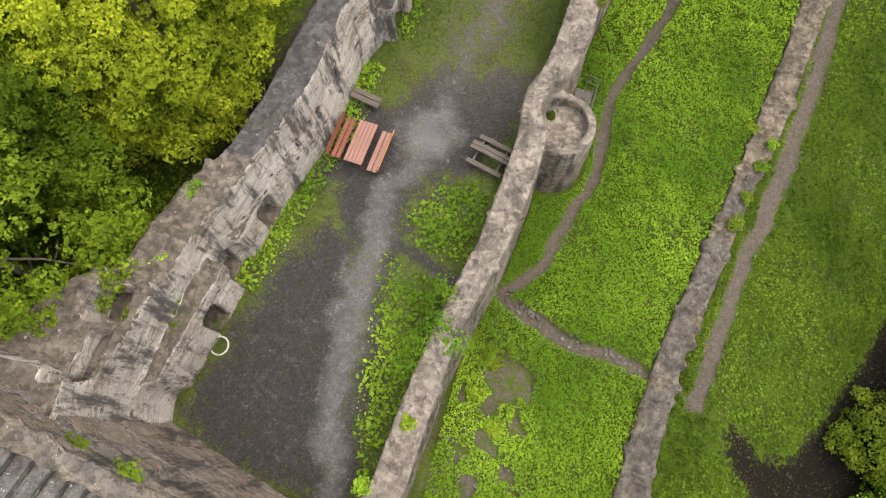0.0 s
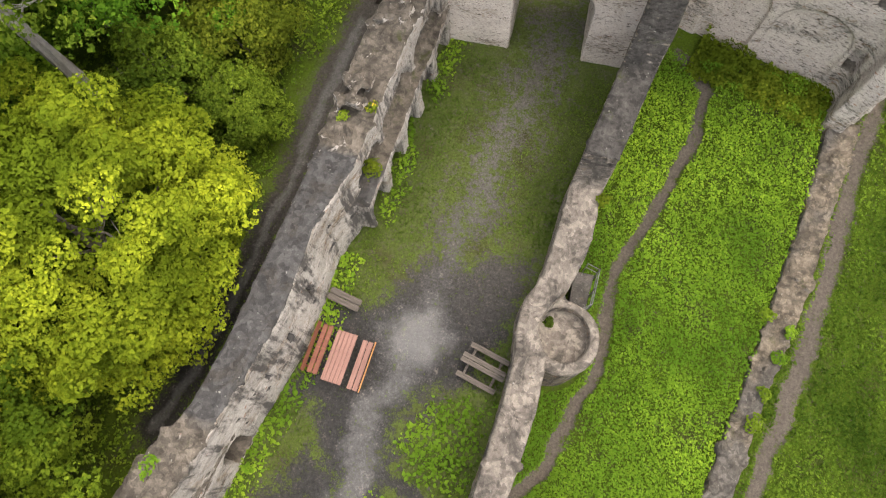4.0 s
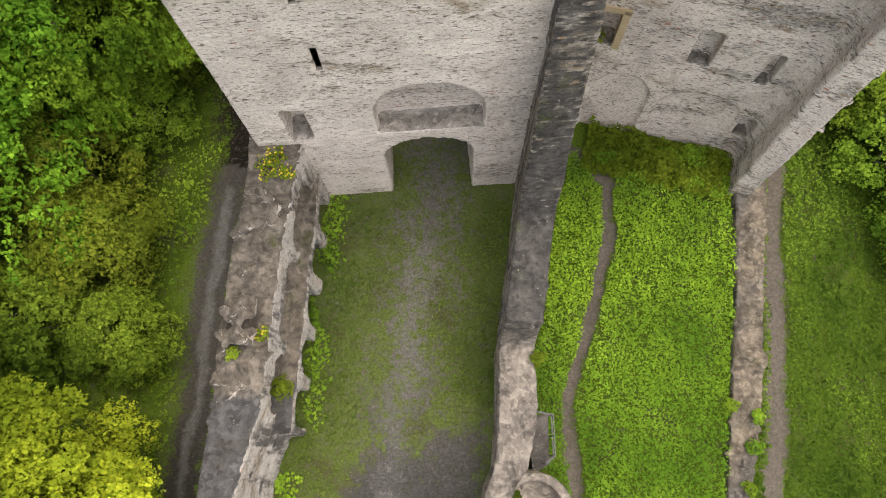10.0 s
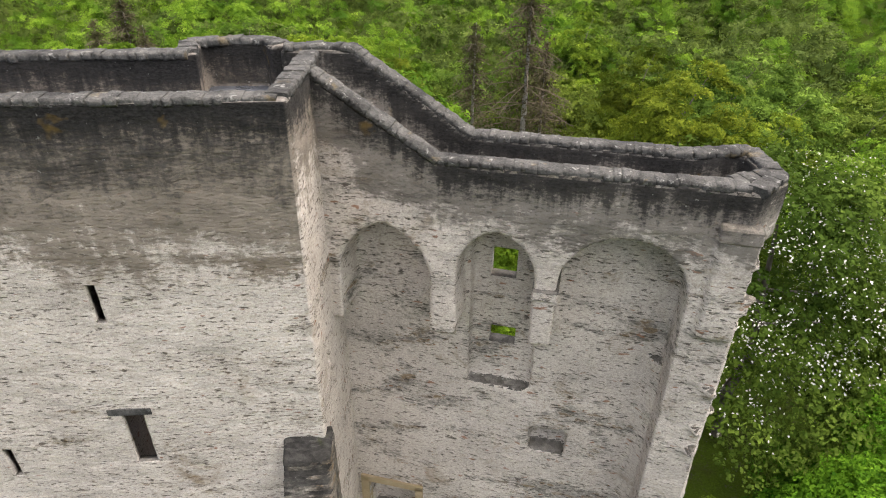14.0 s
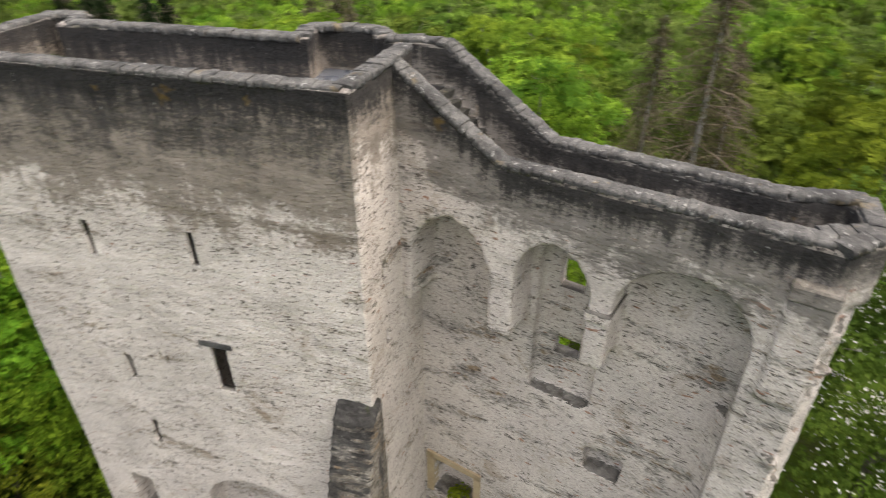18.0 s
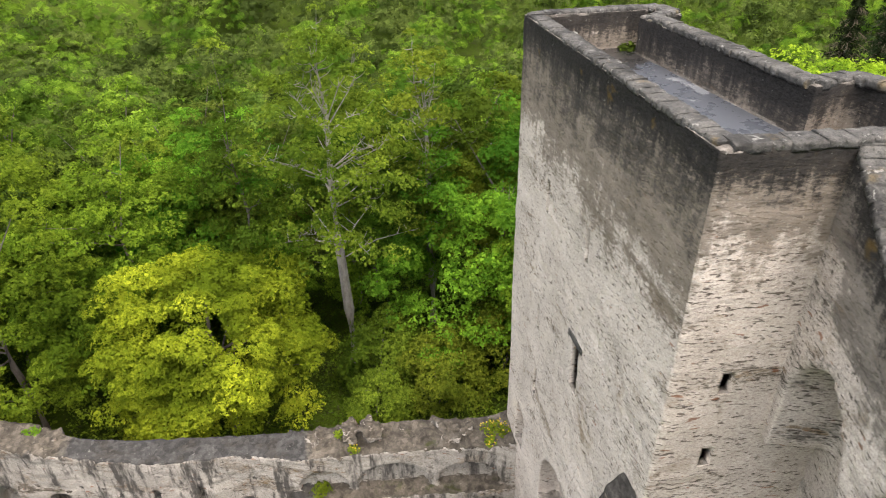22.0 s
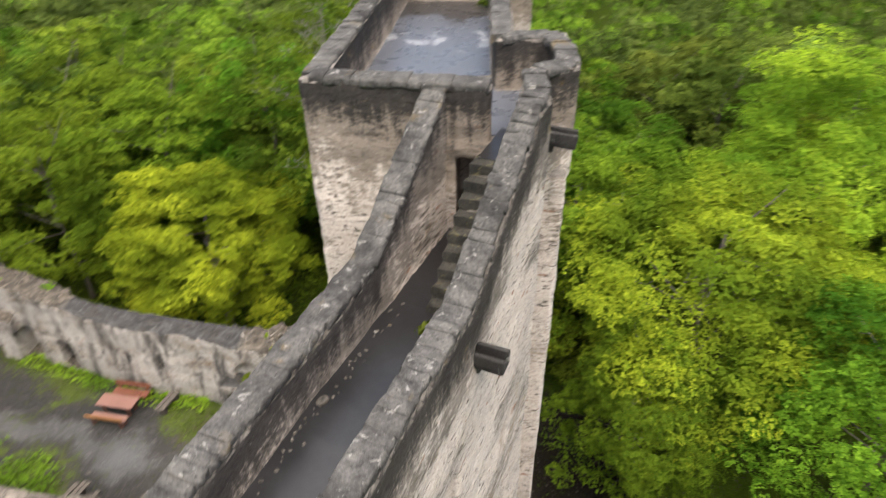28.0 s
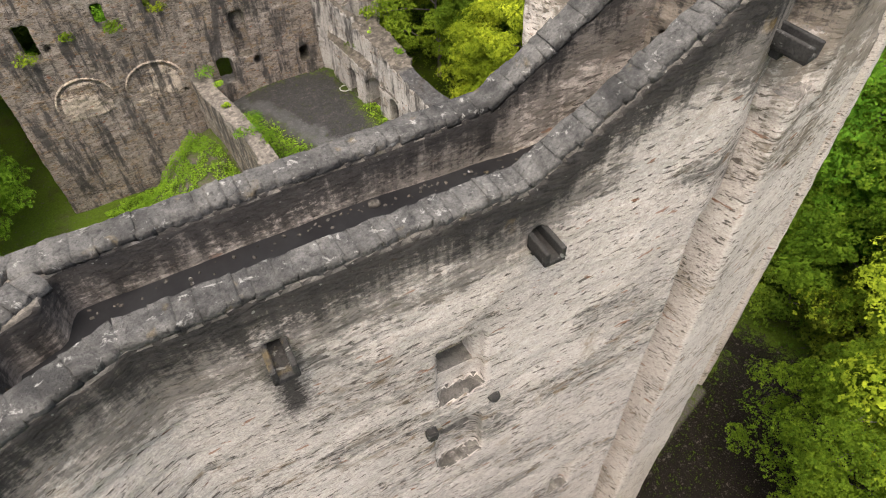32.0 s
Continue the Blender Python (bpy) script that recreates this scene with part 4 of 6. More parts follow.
coping(shield, [sh3(-3.45, -0.03, 20.92), sh3(-0.6, 0.0, 19.15), sh3(5.6, 0.18, 19.15)], 0.43, CAPS, 3)
coping(shield, [sh3(-4.5, 1.3, 20.9), sh3(-3.7, 1.62, 20.9), sh3(-3.0, 1.67, 20.9), sh3(-0.2, 1.65, 19.15), sh3(4.66, 1.71, 19.15), sh3(5.96, 2.24, 19.15), sh3(6.25, 0.85, 19.15), sh3(5.72, 0.0, 19.15)], 0.42, CAPS, 4)
coping(shield, [sh3(5.35, 0.45, 19.12), sh3(6.12, 0.95, 19.12)], 0.4, CAPS, 9)
bm = bmesh.new()
prism(bm, [(-9.72, 0.42), (-0.3, 0.42), (-0.12, 3.0), (-0.2, 3.6), (-0.7, 4.36), (-2.5, 4.36), (-2.52, 3.24), (-8.8, 2.97), (-9.35, 3.8), (-9.8, 3.8)], 19.6, 19.86)
part("roof_floor", bm, M_ROOF, tower, "grey wet screed roof floor")
def walk_z(s):
    """Height of the wall walk's floor."""
    return 18.14 + 0.2 * min(max((s + 1.1) / 3.0, 0), 1)


bm = bmesh.new()
rows = []
for a, far in ((-3.3, 0.88), (-1.0, 0.88), (-0.99, 1.52), (0.2, 1.52), (1.9, 1.54), (4.5, 1.56), (5.9, 2.1)):
    z = walk_z(a)
    rows.append([bm.verts.new((*sh(a, v), h)) for v, h in ((0.1, z), (far, z), (far, 17.7), (0.1, 17.7))])
for p, q in zip(rows, rows[1:]):
    for i in range(4):
        bm.faces.new((p[i], p[(i + 1) % 4], q[(i + 1) % 4], q[i]))
bm.faces.new(rows[0])
bm.faces.new(rows[-1][::-1])
bmesh.ops.recalc_face_normals(bm, faces=bm.faces[:])
part("walkway_floor", bm, M_FLOOR, shield, "dark wet screed walkway")
bm = bmesh.new()
prism(bm, [sh(-2.95, 0.88), sh(-2.95, 1.5), sh(-4.1, 1.3), sh(-4.2, 0.86)], 19.6, 19.9)
part("landing", bm, M_FLOOR, shield, "dark wet landing at the head of the stair")
bm = bmesh.new()
prism(bm, [(-4.74, -0.03), (-3.78, -0.03), (-3.78, 0.25), (-4.74, 0.25)], 13.66, 13.84)
part("lintel", bm, M_COPING, tower, "grey stone window lintel")
STEP = cap_variants(3, 17, M_STEP, 8.0)
for i in range(9):
    ob = new("step", STEP[i % 3])
    c = sh(-1.12 - 0.22 * i, 1.17)
    ob.matrix_basis = pose(*c, 17.98 + 0.2 * (i + 1), 0, 0, -17.8) @ Matrix.Diagonal((0.36, 0.72, 0.23, 1))
    ob.parent = shield


def spout(s, z, out=0.62):
    """A stone water spout: a trough open above, on its bearer."""
    t = thing("water_spout", (*sh(s, 1.8), z), -17.8 + 90)
    t.scale = (0.85, 0.85, 0.85)
    bm = bmesh.new()
    for y0, y1, z0, z1 in ((-0.19, 0.19, -0.14, -0.04), (-0.19, -0.1, -0.14, 0.16), (0.1, 0.19, -0.14, 0.16)):
        prism(bm, [(-0.3, y0), (out, y0), (out, y1), (-0.3, y1)], z0, z1)
    bmesh.ops.bevel(bm, geom=bm.edges[:], offset=0.015, segments=1, affect="EDGES")
    part("trough", bm, M_SPOUT, t)
    bm = bmesh.new()
    prism(bm, [(-0.3, -0.12), (out * 0.3, -0.12), (out * 0.3, 0.12), (-0.3, 0.12)], -0.3, -0.15)
    part("bearer", bm, M_SPOUT, t)
    return tagged(t, "black weathered stone water spout under the parapet", "spout", "water spouts")


M_SPOUT = stone_mat("spout_stone", (0.0217, 0.0211, 0.0205), (0.0558, 0.0539, 0.0515))
for s, z in ((3.3, 18.15), (-0.35, 18.15)):
    spout(s, z)
t = spout(-3.9, 19.9)
t.matrix_basis = pose(0.0, 4.25, 19.95, 0, 6, 84) @ Matrix.Scale(0.85, 4)
bm = bmesh.new()
bmesh.ops.create_icosphere(bm, subdivisions=2, radius=0.12)
knob = tagged(part("corbel_stone", bm, M_SPOUT), "small dark corbel stone in the wall", "corbel")
knob.matrix_basis = pose(*sh(0.2, 1.9), 14.4)
bm = bmesh.new()
bmesh.ops.create_cube(bm, size=1.0, matrix=Matrix.Diagonal((0.2, 0.3, 0.24, 1)))
bmesh.ops.bevel(bm, geom=bm.edges[:], offset=0.03, segments=2, affect="EDGES")
stub = tagged(part("beam_stub", bm, M_SPOUT), "short black stone stub sticking out of the wall", "corbel")
stub.matrix_basis = pose(*sh(1.45, 1.9), 14.25, 0, 0, -17.8)
for s, z in ((-0.42, 14.75), (1.95, 15.95)):
    bm = bmesh.new()
    prism(bm, [sh(s - 0.3, -0.2), sh(s + 0.3, -0.2), sh(s + 0.3, 1.05), sh(s - 0.3, 1.05)], [z, z, z - 0.3, z - 0.3], z + 0.28)
    bmesh.ops.bevel(bm, geom=bm.edges[:], offset=0.04, segments=1, affect="EDGES")
    part("corbel", bm, M_SHIELD, shield, "grey projecting stone corbel")
bm = bmesh.new()
prism(bm, [sh(5.2, -0.34), sh(6.02, -0.34), sh(6.02, 0.1), sh(5.2, 0.1)], 18.05, 18.4)
bmesh.ops.bevel(bm, geom=bm.edges[:], offset=0.04, segments=1, affect="EDGES")
part("stone_block", bm, M_SHIELD, shield, "dark projecting stone block")
bm = bmesh.new()
for s0, s1, z0, z1 in ((-3.35, -3.1, 5.2, 7.15), (-1.5, -1.25, 5.2, 7.15), (-3.35, -1.25, 7.0, 7.25)):
    prism(bm, [sh(s0, 0.95), sh(s1, 0.95), sh(s1, 1.3), sh(s0, 1.3)], z0, z1)
part("window_frame", bm, plain_mat("sandstone", (0.31, 0.2356, 0.1364), (0.3844, 0.31, 0.2046), 4.0, kind="World"), shield, "cream sandstone window surround")

M_PLASTER = masonry("pale_plaster", (0.4836, 0.4092, 0.3286), (0.1984, 0.155, 0.1178), DARK, 0.75, None, 0.02)
RIM = cap_variants(3, 41, M_PLASTER, 3.0, True)
for s0, s1, z0, z1, z2 in ((8.5, 11.76, 1.9, 3.0, 4.47), (4.35, 7.77, 1.8, 2.9, 4.3)):
    masonry_wall("plaster_arch", lambda bm: plaster_panel(bm, s0 + 0.25, s1 - 0.25, z0, z1, z2 - 0.25), None, M_PLASTER, 0.09, 0.09, wall_south, 47, "pale plastered blind arch")
    for k in range(19):
        a = math.pi * k / 18
        q = so((s0 + s1) / 2 + (s1 - s0) / 2 * math.cos(a), -0.02)
        ob = new("arch_stone", RIM[k % 3])
        ob.matrix_basis = pose(*q, z1 + (z2 - z1) * math.sin(a), 0, 0, -16) @ Matrix.Rotation(-a - math.pi / 2, 4, "Y") @ Matrix.Diagonal((0.32, 0.2, 0.13, 1))
        ob.parent = wall_south
STAIR = cap_variants(3, 43, None, 5.0)
for k in range(11):
    q = -5.6 + 0.42 * k
    ob = new("stair_step", STAIR[k % 3])
    ob.matrix_basis = pose(*so(q, 1.3), 9.95 - 0.467 * (q + 6.5) + 0.04, 0, 0, -16) @ Matrix.Diagonal((0.4, 1.5, 0.2, 1))
    ob.parent = wall_south
M_CAP = stone_mat("wall_top_screed", (0.0744, 0.0713, 0.0682), (0.124, 0.1147, 0.1023))

# ---- ground ----
YARD_PATH = [(-4.3, 2.0), (-4.3, 0.0), (-4.8, -2.7), (-5.5, -5.2), (-6.0, -7.7), (-6.2, -10.2), (-6.8, -13.3), (-7.9, -16.3), (-8.0, -19.1), (-7.9, -21.9), (-7.6, -24.5), (-7.2, -26.5), (-6.7, -28.4)]
TERRACE_PATH = [(1.6, 1.7), (2.9, 0.0), (2.8, -2.3), (1.7, -5.8), (0.4, -8.7), (0.45, -11.1), (0.4, -12.9), (-0.1, -14.4), (-1.1, -17.4), (-2.4, -18.8)]
STRIP = [(-2.4, -18.8), (-1.2, -19.5), (0.7, -20.1), (2.9, -20.3), (4.4, -20.6)]
OUTER_PATH = [(11.0, 5.0), (10.0, 0.5), (9.75, -1.2), (9.35, -4.5), (9.0, -7.0), (8.4, -11.0), (7.4, -15.6), (6.9, -18.9), (6.6, -21.4), (8.3, -22.7), (10.6, -23.2), (12.2, -20.8), (14.0, -16.7), (17.0, -13.0)]
WEST_PATH = [(-11.5, 9.0), (-12.7, 3.7), (-13.3, 1.2), (-13.8, -2.8), (-14.1, -6.1), (-14.5, -9.6), (-15.2, -14.0), (-16.5, -19.0)]
SIDE_PATH = [(-7.3, -18.5), (-5.8, -19.0), (-4.4, -19.6)]


def near(line, px, py):
    """Distances of the points (px, py) from a line of points."""
    best = np.full(px.shape, 1e9)
    for (ax, ay), (bx, by) in zip(line, line[1:]):
        dx, dy = bx - ax, by - ay
        t = np.clip(((px - ax) * dx + (py - ay) * dy) / (dx * dx + dy * dy), 0, 1)
        best = np.minimum(best, np.hypot(px - ax - t * dx, py - ay - t * dy))
    return best


def inside(poly, px, py):
    r = np.zeros(px.shape, bool)
    for (ax, ay), (bx, by) in zip(poly, poly[1:] + poly[:1]):
        r ^= ((ay > py) != (by > py)) & (px < (bx - ax) * (py - ay) / (by - ay + 1e-12) + ax)
    return r


MUD = [(-11.7, -16.1), (-11.3, -12.9), (-8.7, -12.4), (-7.6, -10.5), (-5.1, -9.8), (-3.0, -9.4), (-3.6, -12.9), (-4.6, -14.9), (-6.7, -15.6), (-7.1, -18.3), (-8.6, -20.0), (-10.4, -17.0)]
SWMUD = [(-11.2, -19.9), (-10.2, -18.2), (-8.4, -19.0), (-6.9, -23.7), (-6.1, -26.6), (-5.4, -28.6), (-10.9, -28.2), (-13.0, -27.0), (-12.4, -24.3)]
PUDDLE = [(-7.9, -12.2), (-6.3, -11.6), (-5.7, -13.0), (-6.0, -14.6), (-7.9, -14.9), (-8.3, -13.6)]
NORTH_GRAVEL = [(-14, 3.9), (8, 3.9), (8, 9.5), (-4, 10.0), (-14, 12.0)]
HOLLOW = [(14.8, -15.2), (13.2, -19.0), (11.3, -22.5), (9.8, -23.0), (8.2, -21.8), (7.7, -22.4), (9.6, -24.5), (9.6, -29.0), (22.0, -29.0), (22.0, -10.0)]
HEAP = [(-4.3, -23.5), (-1.0, -24.0), (2.5, -29.5), (-4.8, -30.0)]
SHALE = [(-1.9, -20.6), (-0.3, -21.0), (0.3, -24.1), (-1.2, -26.8), (-3.2, -26.4), (-3.4, -22.5)]


def soft(poly, px, py, width):
    d = near(poly + poly[:1], px, py)
    s = np.where(inside(poly, px, py), d, -d)
    return np.clip(0.5 + s / width, 0, 1)


def cover(px, py):
    """Mud, bare path, wet, lush cover at the points."""
    p3 = np.stack([px, py, 0 * px], 1)
    wob = (vnoise(p3 * 0.9, 71) - 0.5) * 0.7 + (vnoise(p3 * 2.7, 72) - 0.5) * 0.35
    yard = (px > np.array([lerp(WEST, min(max(y, -27.5), 0.3))[1] for y in py]) - 0.4) & (px < np.array([lerp(EAST, min(max(y, -29.5), 0.2))[0] for y in py]) + 0.4) & (py < 4.5) & (py > -29.5)
    mud = np.maximum(soft(MUD, px + wob, py + wob, 1.2), soft(SWMUD, px + wob, py - wob, 1.3))
    mud = np.maximum(mud, np.clip(1.05 - near(YARD_PATH, px + 1.6 * wob, py) / 2.1, 0, 0.8) * np.where(py > -10, 0.72, 1.0))
    mud = np.maximum(mud, np.clip(1.1 - near(SIDE_PATH, px, py) / 0.45, 0, 1))
    mud = np.where(yard | (py > 0.0), mud, 0)
    mud = np.maximum(mud, soft(NORTH_GRAVEL, px, py, 2.0) * 0.95)
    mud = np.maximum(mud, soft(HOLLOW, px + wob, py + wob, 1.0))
    mud = np.maximum(mud, np.clip(1.5 - near(WEST_PATH, px + wob * 0.5, py) / 0.75, 0, 1))
    bare = np.zeros(px.shape)
    for line, w in ((TERRACE_PATH, 0.25), (STRIP, 0.3), (OUTER_PATH[:9], 0.36)):
        bare = np.maximum(bare, np.clip(1.5 - near(line, px + wob * 0.5, py + wob * 0.3) / w, 0, 1))
    bare = np.maximum(bare, soft(SHALE, px + wob, py + wob, 1.5) * 0.5 * (0.4 + vnoise(p3 * 1.6, 77)))
    bare = np.maximum(bare, soft(HEAP, px + wob, py, 1.5) * 0.7 * vnoise(p3 * 1.5, 78))
    bare = np.where(yard, 0, bare)
    wet = np.where(yard, np.maximum(soft(PUDDLE, px + 0.9 * wob, py - 0.9 * wob, 1.6), 0.72 * np.clip(1.3 - near(YARD_PATH[6:], px + 1.1 * wob, py) / 0.85, 0, 1)), 0)
    wet = np.maximum(wet, np.where(yard, 0.42 * np.clip(1.2 - near(YARD_PATH[2:7], px + wob, py) / 1.3, 0, 1), 0))
    wet = np.maximum(wet, 0.75 * np.clip(1.4 - near(WEST_PATH[2:], px + wob * 0.5, py) / 0.3, 0, 1))
    lush = np.where(yard, 0.35, np.where(near(WEST_PATH[2:], px, py) < 1.3, 0.62, 1.0))
    return mud, bare, wet, lush, yard


def ground_material():
    m, n, l, b = node_mat("ground_cover", 0.95, 0.3)
    at = n.new("ShaderNodeAttribute")
    at.attribute_name = "cover"
    sep = n.new("ShaderNodeSeparateColor")
    l.new(at.outputs["Color"], sep.inputs[0])
    w = coords(n, l, (1, 1, 1), "World")
    big, mid, fine, grain = tex(n, l, w, 0.6, 5, 0.6), tex(n, l, w, 3.0, 6, 0.7), tex(n, l, w, 14.0, 5, 0.7), tex(n, l, w, 60.0, 3, 0.6)
    soil = mix(n, l, mid, (0.0217, 0.0174, 0.0112), (0.0558, 0.0434, 0.0279))
    green = mix(n, l, fine, (0.031, 0.0372, 0.0155), (0.0868, 0.1054, 0.031))
    green = mix(n, l, ramp(n, l, mid, [(0.46, 0.0), (0.66, 0.8)]), green, (0.0744, 0.067, 0.0496))
    green = mix(n, l, ramp(n, l, fine, [(0.6, 0.0), (0.68, 0.6)]), green, (0.124, 0.1116, 0.0868))
    lushc = mix(n, l, fine, (0.026, 0.046, 0.005), (0.075, 0.115, 0.011))
    turf = mix(n, l, at.outputs["Alpha"], green, lushc)
    turf = mix(n, l, ramp(n, l, big, [(0.52, 0.0), (0.7, 0.6)]), turf, soil)
    brk = calc(n, l, "MULTIPLY", calc(n, l, "SUBTRACT", calc(n, l, "ADD", mid, fine), 1.0), 2.6)
    mudf = ramp(n, l, calc(n, l, "ADD", sep.outputs[0], brk), [(0.35, 0.0), (0.68, 1.0)])
    mudc = mix(n, l, mid, (0.013, 0.0125, 0.0125), (0.046, 0.045, 0.0447))
    mudc = mix(n, l, ramp(n, l, fine, [(0.6, 0.0), (0.72, 0.5)]), mudc, (0.093, 0.088, 0.0806))
    gate = ramp(n, l, calc(n, l, "DIVIDE", calc(n, l, "ADD", height_of(n, l)[1], 13.0), 8.0), [(0.0, 0.0), (1.0, 0.75)])
    mudc = mix(n, l, gate, mudc, mix(n, l, fine, (0.05, 0.046, 0.041), (0.125, 0.116, 0.105)))
    # outside the yard the mud colour goes over to a near-black brown
    dark_brown = mix(n, l, mid, (0.004, 0.0035, 0.003), (0.015, 0.012, 0.01))
    mudc = mix(n, l, ramp(n, l, at.outputs["Alpha"], [(0.4, 0.0), (0.9, 1.0)]), mudc, dark_brown)
    col = mix(n, l, mudf, turf, mudc)
    baref = ramp(n, l, calc(n, l, "ADD", sep.outputs[1], brk), [(0.3, 0.0), (0.65, 1.0)])
    barec = mix(n, l, mid, (0.0434, 0.0372, 0.031), (0.0992, 0.0868, 0.0744))
    col = mix(n, l, baref, col, barec)
    wetf = ramp(n, l, calc(n, l, "ADD", sep.outputs[2], calc(n, l, "MULTIPLY", brk, 0.28)), [(0.28, 0.0), (0.95, 1.0)])
    # pale grey put into the colour for the sky mirrored in the water
    col = mix(n, l, calc(n, l, "MULTIPLY", wetf, 0.2), col, (0.1426, 0.1457, 0.1488))
    col = mix(n, l, 0.5, col, ramp(n, l, tex(n, l, w, 9.0, 5, 0.75), [(0.3, 0.12), (0.68, 0.85)]), "OVERLAY")
    col = mix(n, l, 0.45, col, ramp(n, l, grain, [(0.25, 0.2), (0.75, 0.95)]), "OVERLAY")
    l.new(col, b.inputs["Base Color"])
    l.new(calc(n, l, "SUBTRACT", 0.95, calc(n, l, "MULTIPLY", wetf, 0.75)), b.inputs["Roughness"])
    l.new(calc(n, l, "MULTIPLY_ADD", wetf, 0.4, 0.06), b.inputs["Specular IOR Level"])
    rel = calc(n, l, "ADD", calc(n, l, "MULTIPLY", mid, 0.5), calc(n, l, "MULTIPLY", fine, 0.5))
    rel = calc(n, l, "MULTIPLY", rel, calc(n, l, "SUBTRACT", 1.0, calc(n, l, "MULTIPLY", wetf, 0.9)))
    bump(n, l, b, rel, 0.7, 0.08)
    return m


def axis(a, b, fine, far):
    out = list(np.arange(a, b, fine))
    step, x = fine, b
    while x < far:
        out.append(x)
        step *= 1.22
        x += step
    step, x = fine, a - fine
    while x > -far:
        out.insert(0, x)
        step *= 1.22
        x -= step
    return out


xs, ys = axis(-19, 16, 0.2, 700), axis(-33, 13, 0.2, 700)
px, py = [a.ravel() for a in np.meshgrid(xs, ys)]
pz = np.array([ground_z(x, y) for x, y in zip(px, py)])
pz += (vnoise(np.stack([px, py, 0 * px], 1) * 0.8, 81) - 0.5) * 0.14
nx = len(xs)
gf = [(j * nx + i, j * nx + i + 1, (j + 1) * nx + i + 1, (j + 1) * nx + i) for j in range(len(ys) - 1) for i in range(nx - 1)]
ground = tagged(part("ground", (list(zip(px.tolist(), py.tolist(), pz.tolist())), gf), ground_material()), "grass, wet mud and footpaths around the ruin", "ground", kind="structure")
ground.data.polygons.foreach_set("use_smooth", [True] * len(ground.data.polygons))
mud, bare, wet, lush, yard = cover(px, py)
attr = ground.data.color_attributes.new("cover", "FLOAT_COLOR", "POINT")
attr.data.foreach_set("color", np.stack([mud, bare, wet, lush], 1).ravel())


# ---- leaves ----
def leaves(name, at, normal, size, material, slim=0.6, seed=0):
    """One mesh of kite-shaped leaves at the places at (n, 3), facing normal, of the given lengths."""
    rng = np.random.default_rng(seed)
    k = len(at)
    nrm = normal / (np.linalg.norm(normal, axis=1, keepdims=True) + 1e-9)
    u = np.cross(nrm, rng.normal(size=(k, 3)))
    u /= np.linalg.norm(u, axis=1, keepdims=True) + 1e-9
    v = np.cross(nrm, u)
    s = np.asarray(size).reshape(-1, 1)
    w = s * slim * 0.5
    verts = np.stack([at - u * s * 0.5, at - u * s * 0.05 + v * w + nrm * s * 0.06, at + u * s * 0.5 - nrm * s * 0.08, at - u * s * 0.05 - v * w + nrm * s * 0.06], 1).reshape(-1, 3)
    me = bpy.data.meshes.new(name)
    me.vertices.add(4 * k)
    me.vertices.foreach_set("co", verts.ravel())
    me.loops.add(4 * k)
    me.loops.foreach_set("vertex_index", np.arange(4 * k, dtype=np.int32))
    me.polygons.add(k)
    me.polygons.foreach_set("loop_start", np.arange(0, 4 * k, 4, dtype=np.int32))
    me.update(calc_edges=True)
    me.materials.append(material)
    return me


def crown_points(rng, count, clumps, radius, height, low=-0.5, lump=0.26, clump=0.2, top=0.0):
    """Leaf places and facings of a crown round the origin: clumps on and in an uneven egg."""
    d = rng.normal(size=(clumps * 3, 3))
    d /= np.linalg.norm(d, axis=1, keepdims=True)
    d = d[d[:, 2] > low][:clumps]
    k = len(d)
    out = 1 + lump * 2 * (vnoise(d * 2.1 + 7, int(rng.integers(999))) - 0.5) + rng.normal(size=k) * 0.06
    r = out * (0.5 + 0.5 * rng.random(k) ** 0.4)
    c = d * r[:, None]
    shrink = 1 - top * np.clip(c[:, 2], 0, 1) ** 1.2
    c[:, :2] *= shrink[:, None]
    c *= (radius, radius, height)
    size = clump * radius * (0.65 + 0.7 * rng.random(k))
    which = rng.integers(0, k, count)
    q = rng.normal(size=(count, 3))
    q /= np.linalg.norm(q, axis=1, keepdims=True)
    q[:, 2] = np.abs(q[:, 2]) * 0.9 - 0.25 * rng.random(count)
    rr = 0.55 + 0.5 * rng.random(count) ** 0.5
    at = c[which] + q * rr[:, None] * size[which][:, None] * (1.15, 1.15, 0.75)
    nrm = q * 0.8 + d[which] * 0.4 + np.array((0, 0, 0.6)) + rng.normal(size=(count, 3)) * 0.6
    return at, nrm, c


def tube(bm, pts, radii, sides=7):
    rings = []
    for i, p in enumerate(pts):
        a = Vector(pts[max(i - 1, 0)])
        c = Vector(pts[min(i + 1, len(pts) - 1)])
        q = (c - a).to_track_quat("Z", "Y")
        rings.append([bm.verts.new(Vector(p) + q @ Vector((radii[i] * math.cos(t * math.tau / sides), radii[i] * math.sin(t * math.tau / sides), 0))) for t in range(sides)])
    for r0, r1 in zip(rings, rings[1:]):
        for t in range(sides):
            bm.faces.new((r0[t], r0[(t + 1) % sides], r1[(t + 1) % sides], r1[t]))
    bm.faces.new(rings[-1])
    bm.faces.new(rings[0][::-1])


